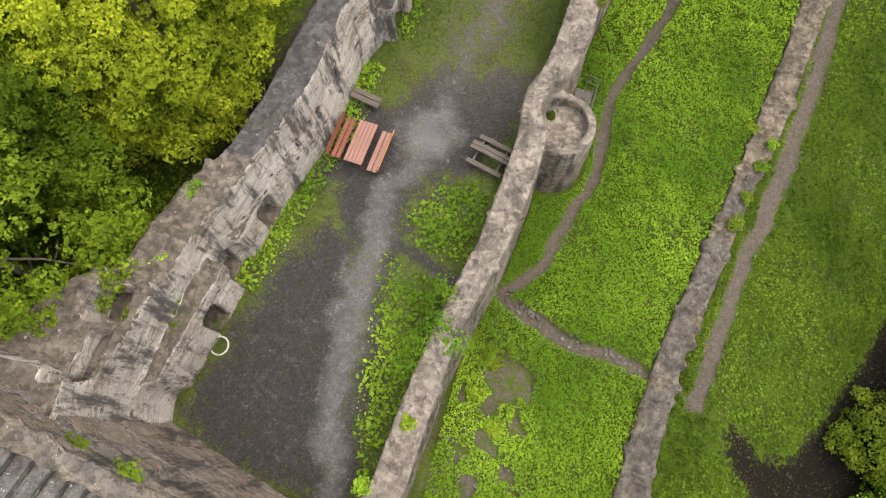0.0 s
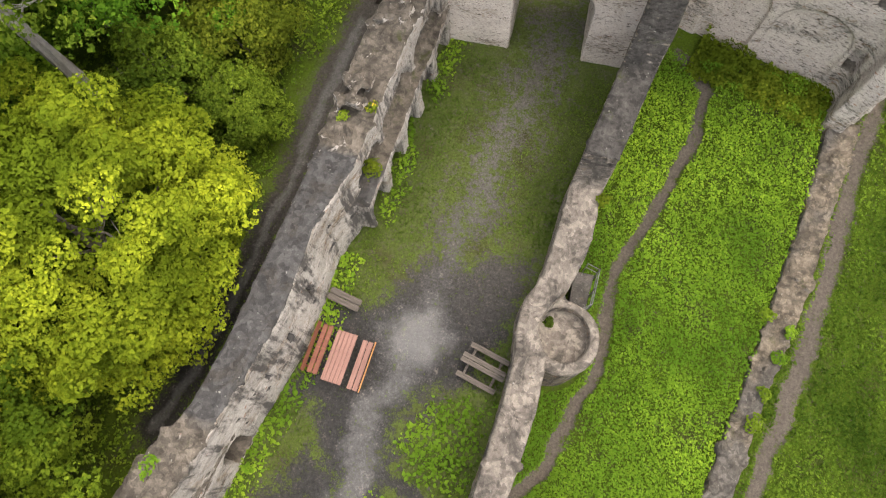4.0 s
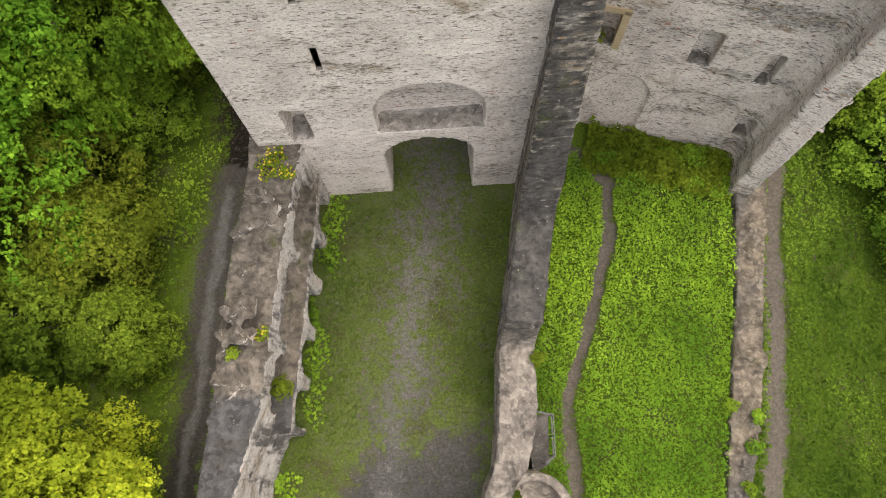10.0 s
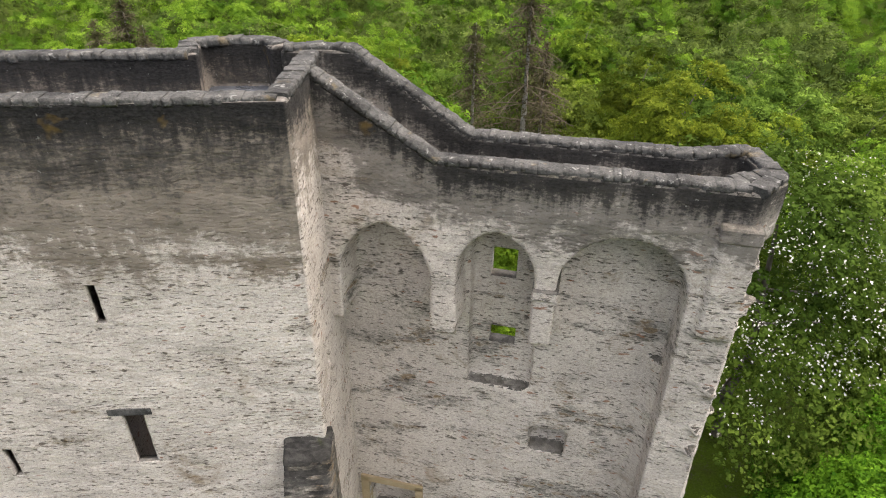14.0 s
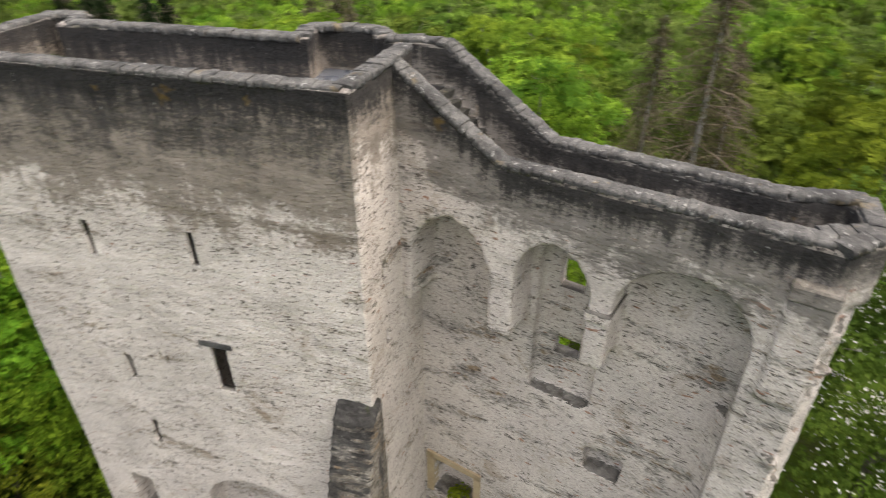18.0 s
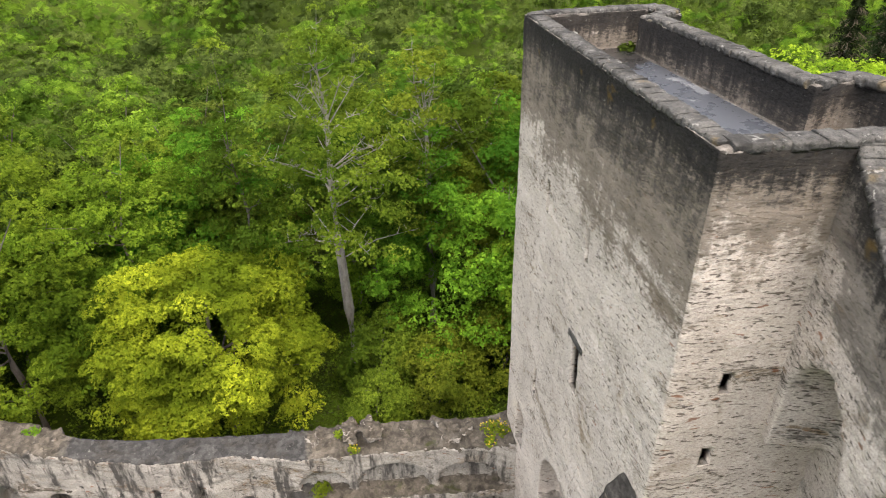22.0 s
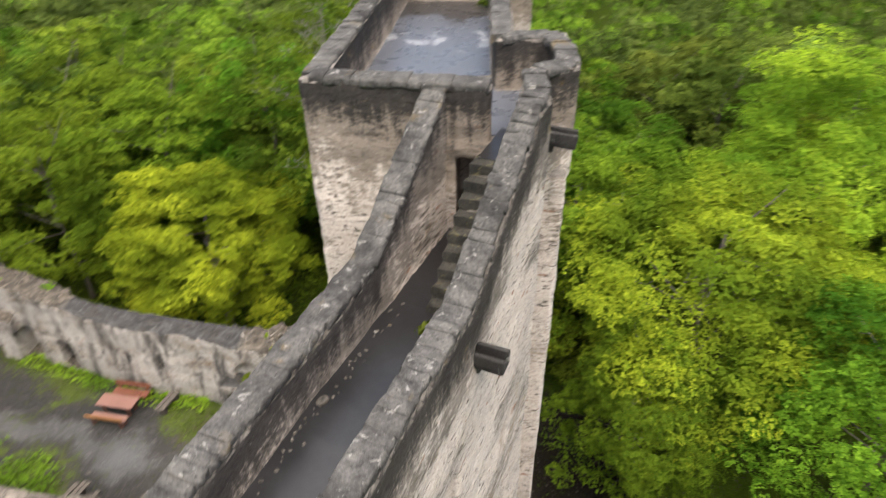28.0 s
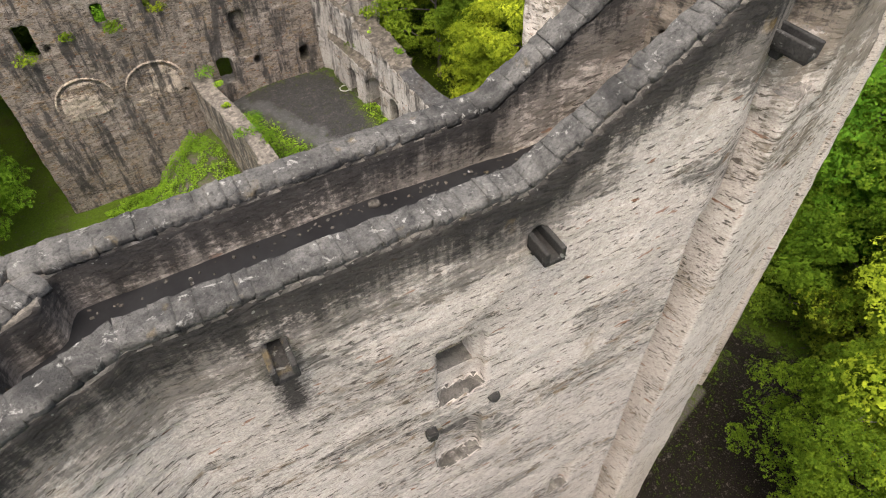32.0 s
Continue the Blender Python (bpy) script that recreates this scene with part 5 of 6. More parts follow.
def tree(label, radius, height, mid, leaf, material, count, clumps, seed, bark=None, low=-0.5, lump=0.26, clump=0.2, top=0.0, boughs=9, girth=0.22, blossom=0, lean=0.3, twigs=3, limb=0.26, name="broadleaf_tree"):
    """A tree with its foot at the origin; the crown's middle is mid metres up."""
    rng = np.random.default_rng(seed)
    t = thing(name)
    at, nrm, c = crown_points(rng, count, clumps, radius, height, low, lump, clump, top)
    up = np.array((0, 0, mid))
    crown = put("crown", leaves("crown", at + up, nrm, leaf * (0.6 + 0.8 * rng.random(len(at))), material, 0.75, seed), material, t)
    rnd = random.Random(seed)
    bm = bmesh.new()
    bend = [(rnd.uniform(-lean, lean) * h, rnd.uniform(-lean, lean) * h) for h in (0, 0.5, 0.8, 1.0, 1.0)]
    zs = [-0.6, mid * 0.35, mid * 0.7, mid, mid + height * 0.6]
    line = [(x, y, z) for (x, y), z in zip(bend, zs)]
    tube(bm, line, [girth * k for k in (1.25, 0.95, 0.8, 0.6, 0.2)])
    part("trunk", bm, bark or M_BARK, t)
    order = np.argsort(-np.linalg.norm(c, axis=1))
    def stem(z):
        for p, q in zip(line, line[1:]):
            if z <= q[2]:
                return Vector(p).lerp(Vector(q), max(0, (z - p[2]) / (q[2] - p[2])))
        return Vector(line[-1])

    for i in order[:: max(1, len(order) // boughs)][:boughs]:
        bm = bmesh.new()
        e = Vector(c[i] + up)
        z = max(zs[1], min(e.z - 0.3 * math.hypot(e.x, e.y), zs[4] - 0.3) - rnd.uniform(0.3, 1.2))
        a = stem(z)
        m = a.lerp(e, 0.5) + Vector((rnd.uniform(-0.3, 0.3), rnd.uniform(-0.3, 0.3), rnd.uniform(0.0, 0.4)))
        tube(bm, [a, m, e], [girth * limb, girth * limb * 0.6, girth * limb * 0.2], 5)
        for _ in range(twigs):
            f = rnd.uniform(0.3, 0.95)
            q = a.lerp(m, f * 2) if f < 0.5 else m.lerp(e, f * 2 - 1)
            w = Vector((rnd.uniform(-1, 1), rnd.uniform(-1, 1), rnd.uniform(0.1, 1.0))) * rnd.uniform(0.4, 1.0)
            tube(bm, [q, q + w * 0.6 + Vector((0, 0, -0.08)), q + w], [girth * 0.09, girth * 0.06, girth * 0.02], 3)
        part("limb", bm, bark or M_BARK, t)
    if blossom:
        bat, bn, _ = crown_points(rng, blossom, clumps, radius * 1.03, height * 1.03, -0.2, lump, clump, top)
        put("blossoms", leaves("blossoms", bat + up, bn, 0.07 + 0.07 * rng.random(blossom), M_BLOSSOM, 0.6, seed + 1), M_BLOSSOM, t, "white flower candles")
    return tagged(t, label, "tree")


def plant(t, x, y, turn=0.0, scale=1.0, sink=0.0):
    t.matrix_basis = pose(x, y, ground_z(x, y) - sink, 0, 0, turn) @ Matrix.Scale(scale, 4)
    return t


def plant_copy(t, x, y, turn, scale, sink=0.0):
    c = copy_thing(t, Matrix.Identity(4))
    c.matrix_basis = pose(x, y, ground_z(x, y) - sink, 0, 0, turn) @ Matrix.Diagonal((scale * random.uniform(0.9, 1.1), scale * random.uniform(0.9, 1.1), scale, 1))
    return c


# ---- trees close to the walls ----
maple = plant(tree("round maple in bright yellow-green spring leaf", 5.4, 5.1, 5.4, 0.27, M_YELLOW, 60000, 380, 101, boughs=12, girth=0.26, lump=0.22, clump=0.115), -18.4, -13.0)
green_tree = plant(tree("broad green tree with dense fresh leaves", 5.6, 6.2, 6.6, 0.34, M_LIME, 24000, 300, 102, boughs=10, lump=0.3, clump=0.125), -20.5, -23.5)
ash = plant(tree("tall thin tree with pale trunk and sparse young leaves", 4.4, 8.0, 12.0, 0.3, M_GREEN, 11000, 190, 103, M_PALEBARK, -0.35, 0.3, 0.14, 0.35, 34, 0.33, lean=0.16, twigs=7, limb=0.13), -23.1, -6.2)
plant_copy(ash, -26.6, -0.6, 70, 0.92)
north_tree = plant(tree("large spreading tree in light green leaf", 6.6, 6.4, 7.0, 0.26, M_SPRING, 56000, 380, 104, boughs=12, girth=0.3, lump=0.28, clump=0.12), -13.2, 13.0)
plant_copy(green_tree, -8.3, 10.0, 120, 0.62, 0.4)
north_tree2 = plant(tree("large yellow-green tree behind the shield wall", 7.0, 7.0, 9.6, 0.3, M_SPRING, 38000, 250, 105, boughs=10, girth=0.3, lump=0.36, clump=0.14), -21.5, 21.0)
chestnut = plant(tree("dark green chestnut tree with white flower candles", 6.0, 7.0, 8.0, 0.36, M_DEEP, 24000, 210, 106, boughs=8, girth=0.32, blossom=7000), 18.0, 11.0)
poplar = plant(tree("slim upright tree in fresh green leaf", 2.2, 8.5, 9.6, 0.34, M_GREEN, 6500, 100, 107, None, -0.9, 0.25, 0.28, 0.6, 8, 0.16), -27.0, -11.8)
bush = plant(tree("bright green shrub beside the wall", 2.4, 2.6, 1.9, 0.24, M_GREEN, 9000, 90, 108, None, -0.5, 0.25, 0.24, 0.0, 6, 0.08, name="shrub"), -18.2, -1.6)
for x, y, s in ((-19.5, 2.5, 1.1), (-16.8, 4.8, 0.8), (14.6, 0.4, 0.85), (15.6, -3.2, 0.75), (14.8, -20.8, 0.7), (16.5, -23.5, 0.9), (-17.0, -5.2, 0.75), (-20.5, -4.4, 1.0), (-16.5, 8.0, 1.0), (13.2, 3.2, 0.8)):
    plant_copy(bush, x, y, random.uniform(0, 360), s)
for x, y, s in ((-19.5, 7.5, 1.0), (-24.0, 3.5, 1.15), (-22.5, -31.5, 0.9), (-25.0, -18.0, 1.1), (-27.5, -27.0, 1.15), (-23.0, -34.0, 1.0), (-31.0, -14.5, 1.1), (-6.5, 18.5, 0.95), (4.0, 16.5, 0.85), (11.0, 17.0, 0.9), (20.5, 2.0, 0.9), (21.5, -8.0, 0.9), (20.0, -19.0, 0.85), (10.5, -33.5, 0.8), (22.0, -28.0, 1.0), (-30.5, -5.5, 1.1), (-28.0, 9.5, 1.05)):
    plant_copy(green_tree, x, y, random.uniform(0, 360), s, 0.5)

# ---- woods ----
wood = [tree("broadleaf forest tree in spring green", 4.6, 5.2, 7.6, 0.6, M_DEEP, 4200, 120, 201, boughs=2, clump=0.17), tree("broadleaf forest tree in light green", 4.2, 5.6, 8.2, 0.6, M_GREEN, 4200, 120, 202, boughs=2, top=0.2, clump=0.17),
        tree("young forest tree in yellow-green leaf", 3.6, 5.0, 7.4, 0.55, M_LIME, 4200, 90, 203, boughs=2, top=0.3, clump=0.18)]
rnd = random.Random(77)
spots, used = [], 0
while len(spots) < 240:
    a, r = rnd.uniform(0, math.tau), 20 + 58 * rnd.random() ** 0.75
    x, y = -2 + r * math.cos(a), -10 + r * math.sin(a)
    if (-28 < x < 23 and -37 < y < 22) or (4 < x < 20 and y > 20 and y < 44) or any((x - p) ** 2 + (y - q) ** 2 < 22 for p, q in spots):
        continue
    spots.append((x, y))
for i, (x, y) in enumerate(spots):
    k = rnd.choice((0, 0, 0, 1, 1, 1, 2))
    if i < 3:
        wood[i].matrix_basis = pose(x, y, ground_z(x, y) - 0.5, 0, 0, rnd.uniform(0, 360))
    else:
        tagged(plant_copy(wood[k], x, y, rnd.uniform(0, 360), rnd.uniform(0.85, 1.3), 0.5), group="forest trees")

rng = np.random.default_rng(5)
bits_at, bits_n, bits_s = [], [], []
for i in range(2300):
    a, r = rng.uniform(0, math.tau), 70 + 140 * rng.random() ** 0.8
    x, y = -2 + r * math.cos(a), -10 + r * math.sin(a)
    at, nrm, _ = crown_points(rng, 140 if r > 110 else 260, 30, rng.uniform(4.0, 5.6), rng.uniform(4.5, 6.5), -0.4, 0.28, 0.26)
    bits_at.append(at + (x, y, ground_z(x, y) + rng.uniform(6, 9)))
    bits_n.append(nrm)
    bits_s.append((1.7 if r > 110 else 1.2) * (0.6 + 0.8 * rng.random(len(at))))
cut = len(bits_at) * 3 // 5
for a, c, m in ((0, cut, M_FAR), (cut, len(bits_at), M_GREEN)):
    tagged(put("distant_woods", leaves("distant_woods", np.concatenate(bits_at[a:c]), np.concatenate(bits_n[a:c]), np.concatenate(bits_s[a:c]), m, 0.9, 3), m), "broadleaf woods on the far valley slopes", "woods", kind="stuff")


def conifer(label, high, seed, dead=True):
    t = thing("dead_conifer" if dead else "spruce_tree")
    rnd = random.Random(seed)
    bm = bmesh.new()
    tube(bm, [(0, 0, -0.5), (0.1, 0, high * 0.5), (0, 0.1, high)], [0.28, 0.2, 0.03])
    part("trunk", bm, M_PALEBARK, t)
    for whorl in range(12):
        z = high * (0.25 + 0.72 * whorl / 12)
        reach = (high - z) * 0.34 + 0.5
        bm = bmesh.new()
        for k in range(6):
            a = rnd.uniform(0, math.tau)
            e = Vector((math.cos(a) * reach, math.sin(a) * reach, z - reach * rnd.uniform(0.15, 0.4)))
            o = Vector((0, 0, z))
            tube(bm, [o, o.lerp(e, 0.5) + Vector((0, 0, 0.2)), e], [0.05, 0.035, 0.012], 4)
            for j in range(9):
                q = o.lerp(e, 0.25 + 0.08 * j)
                w = Vector((rnd.uniform(-0.6, 0.6), rnd.uniform(-0.6, 0.6), rnd.uniform(-0.7, 0.0)))
                tube(bm, [q, q + w], [0.02, 0.006], 3)
        part("branch_whorl", bm, M_TWIG, t)
    rng = np.random.default_rng(seed)
    k = 5200
    z = high * (0.2 + 0.78 * rng.random(k) ** 0.8)
    lay = np.round(z / 0.9) * 0.9 + rng.normal(size=k) * 0.18
    a, r = rng.uniform(0, math.tau, k), ((high - lay) * 0.34 + 0.5) * rng.random(k) ** 0.6
    arm = 0.6 + 0.4 * np.sin(a * 5 + lay * 3)
    at = np.stack([np.cos(a) * r * arm, np.sin(a) * r * arm, lay - r * 0.3], 1)
    needle = M_RUSSET if dead else M_PINE
    put("needles", leaves("needles", at, rng.normal(size=(k, 3)) + (0, 0, 0.7), (0.35 if dead else 0.6) * (0.6 + 0.8 * rng.random(k)), needle, 0.5, seed), needle, t)
    return tagged(t, label, "tree")


bare_spruce = plant(conifer("tall dead brown conifer with bare drooping branches", 22.0, 9), 11.2, 33.0)
for x, y, s in ((8.0, 37.0, 0.8), (13.6, 37.5, 0.75), (-23.0, 46.0, 0.9), (-19.5, 47.0, 0.85)):
    plant_copy(bare_spruce, x, y, 77 * x, s)
plant(conifer("dead reddish conifer among green woods", 22.0, 10), -22.0, 50.0)
spruce = plant(conifer("dark green spruce on the valley slope", 20.0, 12, False), -60.0, 61.0)
for x, y, s in ((-64.0, 66.0, 1.1), (-57.0, 66.0, 1.0), (-66.0, 61.0, 1.15), (-58.0, 71.0, 1.0), (-70.0, 70.0, 1.2)):
    plant_copy(spruce, x, y, 50 * x, s)


# ---- low growth ----
def strewn(name, label, n_try, box, keep, tall, size, material, slim, seed, upright=0.6):
    rng = np.random.default_rng(seed)
    x, y = rng.uniform(box[0], box[1], n_try), rng.uniform(box[2], box[3], n_try)
    ok = keep(x, y, rng)
    x, y = x[ok], y[ok]
    p3 = np.stack([x, y, 0 * x], 1)
    h = tall * (0.25 + 1.1 * vnoise(p3 * 0.7, seed) * vnoise(p3 * 2.2, seed + 1) * 2)
    z = np.array([ground_z(a, c) for a, c in zip(x, y)]) + h * rng.random(len(x)) ** 0.5
    nrm = rng.normal(size=(len(x), 3)) * upright + (0, 0, 1)
    me = leaves(name, np.stack([x, y, z], 1), nrm, size * (0.5 + 1.3 * rng.random(len(x)) ** 2), material, slim, seed)
    return tagged(put(name, me, material), label, "plants", kind="stuff")


def open_ground(x, y, rng):
    m, b, w, l, yd = cover(x, y)
    east = np.array([lerp(EAST, min(max(q, -29.5), 0.2))[1] for q in y])
    gap = np.array([lerp(OUTER, min(max(q, -28.9), -0.7))[0] for q in y])
    low = np.array([lerp(OUTER, min(max(q, -28.9), -0.7))[1] for q in y])
    free = (b < 0.45) & (m < 0.3) & ~yd & (x > east + 0.05)
    free &= ~((np.hypot(x - TURRET[0], y - TURRET[1]) < 1.6))
    keepp = vnoise(np.stack([x, y, 0 * x], 1) * 0.5, 9) * 0.5 + 0.9 * vnoise(np.stack([x, y, 0 * x], 1) * 3.1, 10) + 0.15
    return free & (rng.random(len(x)) < keepp), x < gap - 0.05, x > low + 0.05


def on_terrace(x, y, rng):
    free, inner, outer = open_ground(x, y, rng)
    return free & inner


def on_bank(x, y, rng):
    free, inner, outer = open_ground(x, y, rng)
    return free & outer


strewn("nettle_patch", "dense bright green nettles and weeds on the terrace", 230000, (-3.5, 9.0, -31.0, 1.2), on_terrace, 0.5, 0.095, M_NETTLE, 0.62, 61, 0.5)
strewn("meadow", "olive green grass and weeds on the outer bank", 130000, (4.0, 17.5, -29.5, 5.0), on_bank, 0.34, 0.115, M_MEADOW, 0.6, 67, 0.5)


def in_yard(x, y, rng):
    m, b, w, l, yd = cover(x, y)
    west = np.array([lerp(WEST, min(max(q, -27.5), 0.3))[1] for q in y])
    eastw = np.array([lerp(EAST, min(max(q, -29.5), 0.2))[0] for q in y])
    edge = np.minimum(x - west, eastw - x)
    return yd & (edge > 0) & (rng.random(len(x)) < np.clip(1.0 - 1.5 * m, 0, 1) * np.clip(1.15 - 0.3 * edge, 0.22, 1))


strewn("grass", "short trampled grass in the courtyard", 130000, (-13.5, -0.9, -28.5, 0.0), in_yard, 0.1, 0.1, M_GRASS, 0.35, 62, 0.7)


def lush_yard(x, y, rng):
    m, b, w, l, yd = cover(x, y)
    a = soft([(-6.7, -17.6), (-5.9, -15.8), (-3.7, -15.2), (-4.0, -18.6), (-5.6, -18.6)], x, y, 0.7)
    c = soft([(-7.2, -19.4), (-4.6, -20.2), (-5.1, -23.5), (-5.6, -27.8), (-6.5, -24.7)], x, y, 0.7)
    west = np.array([lerp(WEST, min(max(q, -27.5), 0.3))[1] for q in y])
    d = np.clip(1.4 - (x - west - 0.3) / 0.7, 0, 1) * (y > -22) * (vnoise(np.stack([x, y, 0 * x], 1) * 0.6, 5) > 0.4)
    return yd & (x > west + 0.1) & (rng.random(len(x)) < np.maximum(np.maximum(a, c), d) * 0.9)


strewn("weed_patch", "lush green weeds along the courtyard edges", 45000, (-13.5, -3.0, -28.5, 0.0), lush_yard, 0.28, 0.16, M_NETTLE, 0.6, 63, 0.5)


def west_slope(x, y, rng):
    m, b, w, l, yd = cover(x, y)
    west = np.array([lerp(WEST, min(max(q, -27.5), 0.3))[0] for q in y])
    return (b < 0.4) & (x < west - 0.1) & (m < 0.4) & (rng.random(len(x)) < vnoise(np.stack([x, y, 0 * x], 1) * 0.4, 19) * 1.3)


strewn("undergrowth", "green undergrowth on the wooded slope", 50000, (-34.0, -10.6, -34.0, 12.0), west_slope, 0.5, 0.26, M_GREEN, 0.7, 64, 0.5)

# ---- courtyard furniture ----
M_REDWOOD = plain_mat("red_stained_wood", (0.0992, 0.0341, 0.0186), (0.186, 0.0744, 0.0465), 3.0, 0.55, (0.6, 8, 8), depth=0.004)
M_PINKWOOD = plain_mat("pale_red_wood", (0.1488, 0.0744, 0.0589), (0.2356, 0.1302, 0.1054), 3.0, 0.5, (8, 0.6, 8), depth=0.004)
M_ORANGE = plain_mat("orange_new_wood", (0.2604, 0.1178, 0.031), (0.372, 0.186, 0.062), 3.0, 0.55, (0.6, 8, 8), depth=0.004)
M_GREYWOOD = plain_mat("grey_weathered_wood", (0.04092, 0.03534, 0.02976), (0.1318, 0.1159, 0.1001), 3.0, 0.85, (0.6, 8, 8), depth=0.006)
M_STEEL = plain_mat("dull_steel", (0.0868, 0.0868, 0.0868), (0.186, 0.186, 0.186), 8.0, 0.5, metal=0.7)
M_WHITE = plain_mat("chalky_white", (0.31, 0.3038, 0.279), (0.434, 0.4278, 0.3968), 8.0, 0.8)


def board(name, parent, x, y, z, lx, ly, lz, material, tilt=0.0, bevel=0.012):
    bm = bmesh.new()
    bmesh.ops.create_cube(bm, size=1.0, matrix=Matrix.Diagonal((lx, ly, lz, 1)))
    bmesh.ops.bevel(bm, geom=bm.edges[:], offset=bevel, segments=2, affect="EDGES")
    ob = part(name, bm, material, parent)
    ob.matrix_basis = pose(x, y, z, 0, tilt, 0)
    return ob


def bench(x, y, turn, side):
    """A bench with two seat boards and a leaning back board on its outer side."""
    t = thing("bench", (x, y, ground_z(x, y)), turn)
    for k in (-0.13, 0.09):
        board("seat_board", t, k * side, 0, 0.45, 0.19, 1.9, 0.05, M_REDWOOD if side < 0 else M_PINKWOOD)
    back = board("backrest", t, 0.3 * side, 0, 0.72, 0.04, 1.95, 0.26, M_ORANGE if side > 0 else M_REDWOOD, 14 * side)
    for yy in (-0.75, 0.75):
        board("leg", t, -0.08 * side, yy, 0.21, 0.07, 0.09, 0.43, M_REDWOOD)
        board("leg", t, 0.2 * side, yy, 0.3, 0.07, 0.09, 0.62, M_REDWOOD, 8 * side)
    return tagged(t, "red-brown wooden bench with backrest on wet gravel", "bench", "picnic benches")


TURN = -5.0
t = thing("picnic_table", (-9.53, -14.87, ground_z(-9.53, -14.87)), TURN)
for k in range(5):
    board("table_board", t, -0.32 + 0.16 * k, 0, 0.73, 0.15, 1.94, 0.05, M_PINKWOOD)
for yy in (-0.65, 0.65):
    board("cross_beam", t, 0, yy, 0.67, 0.72, 0.08, 0.07, M_REDWOOD)
    for xx in (-0.27, 0.27):
        board("leg", t, xx, yy, 0.32, 0.08, 0.09, 0.68, M_REDWOOD, -8 if xx < 0 else 8)
board("stretcher", t, 0, 0, 0.35, 0.07, 1.3, 0.07, M_REDWOOD)
tagged(t, "red-brown wooden picnic table on wet gravel", "table")
bench(-10.4, -14.7, TURN, -1)
bench(-8.72, -14.98, TURN, 1)

t = thing("old_picnic_table", (-4.2, -14.05, ground_z(-4.2, -14.05)), -16)
for k in (-0.1, 0.1):
    board("table_board", t, 0, k, 0.72, 1.75, 0.18, 0.07, M_GREYWOOD)
for yy in (-0.62, 0.58):
    board("seat_board", t, 0, yy, 0.43, 1.6, 0.2, 0.08, M_GREYWOOD)
for xx in (-0.55, 0.55):
    board("cross_beam", t, xx, 0, 0.36, 0.09, 1.35, 0.09, M_GREYWOOD)
    board("leg", t, xx, 0, 0.32, 0.16, 0.22, 0.7, M_GREYWOOD)
    for yy in (-0.6, 0.56):
        board("seat_post", t, xx, yy, 0.16, 0.14, 0.14, 0.42, M_GREYWOOD)
tagged(t, "grey weathered old picnic table with two seats", "table")

t = thing("log_bench", (-10.0, -12.62, ground_z(-10, -12.62)), -13)
for yy, z in ((0.12, 0.42), (-0.14, 0.4)):
    board("seat_log", t, 0, yy, z, 1.35, 0.24, 0.12, M_GREYWOOD, 0, 0.03)
for xx in (-0.45, 0.45):
    board("foot", t, xx, 0, 0.18, 0.2, 0.42, 0.38, M_GREYWOOD, 0, 0.03)
tagged(t, "short bench of split grey logs", "bench")

bm = bmesh.new()
ring = [[bm.verts.new(((0.35 + 0.035 * math.cos(b * math.tau / 8)) * math.cos(a * math.tau / 40), (0.35 + 0.035 * math.cos(b * math.tau / 8)) * math.sin(a * math.tau / 40), 0.03 * math.sin(b * math.tau / 8))) for b in range(8)] for a in range(40)]
for a in range(40):
    for b in range(8):
        bm.faces.new((ring[a][b], ring[(a + 1) % 40][b], ring[(a + 1) % 40][(b + 1) % 8], ring[a][(b + 1) % 8]))
hoop = tagged(part("white_ring", bm, M_WHITE), "thin white ring lying on dark gravel", "ring")
hoop.matrix_basis = pose(-12.42, -24.25, ground_z(-12.42, -24.25) + 0.05)

t = thing("railing", (0, 0, 0))
posts = [(-0.95, -9.1), (-0.46, -9.25), (-0.5, -10.0), (-0.55, -10.7), (-0.9, -10.95)]
for x, y in posts:
    bm = bmesh.new()
    tube(bm, [(x, y, ground_z(x, y) - 0.1), (x, y, 0.2)], [0.025, 0.025], 8)
    part("post", bm, M_STEEL, t)
for z in (0.2, -0.3):
    bm = bmesh.new()
    for p, q in zip(posts, posts[1:]):
        tube(bm, [(*p, z), (*q, z)], [0.022, 0.022], 8)
    part("rail", bm, M_STEEL, t)
tagged(t, "thin grey steel railing beside the round turret", "railing")
bm = bmesh.new()
prism(bm, [(-1.3, -9.2), (-0.5, -9.2), (-0.65, -11.0), (-1.3, -11.3)], -3.0, -0.85)
tagged(part("landing", bm, M_CAP), "grey stone landing beside the turret", "landing", kind="structure")


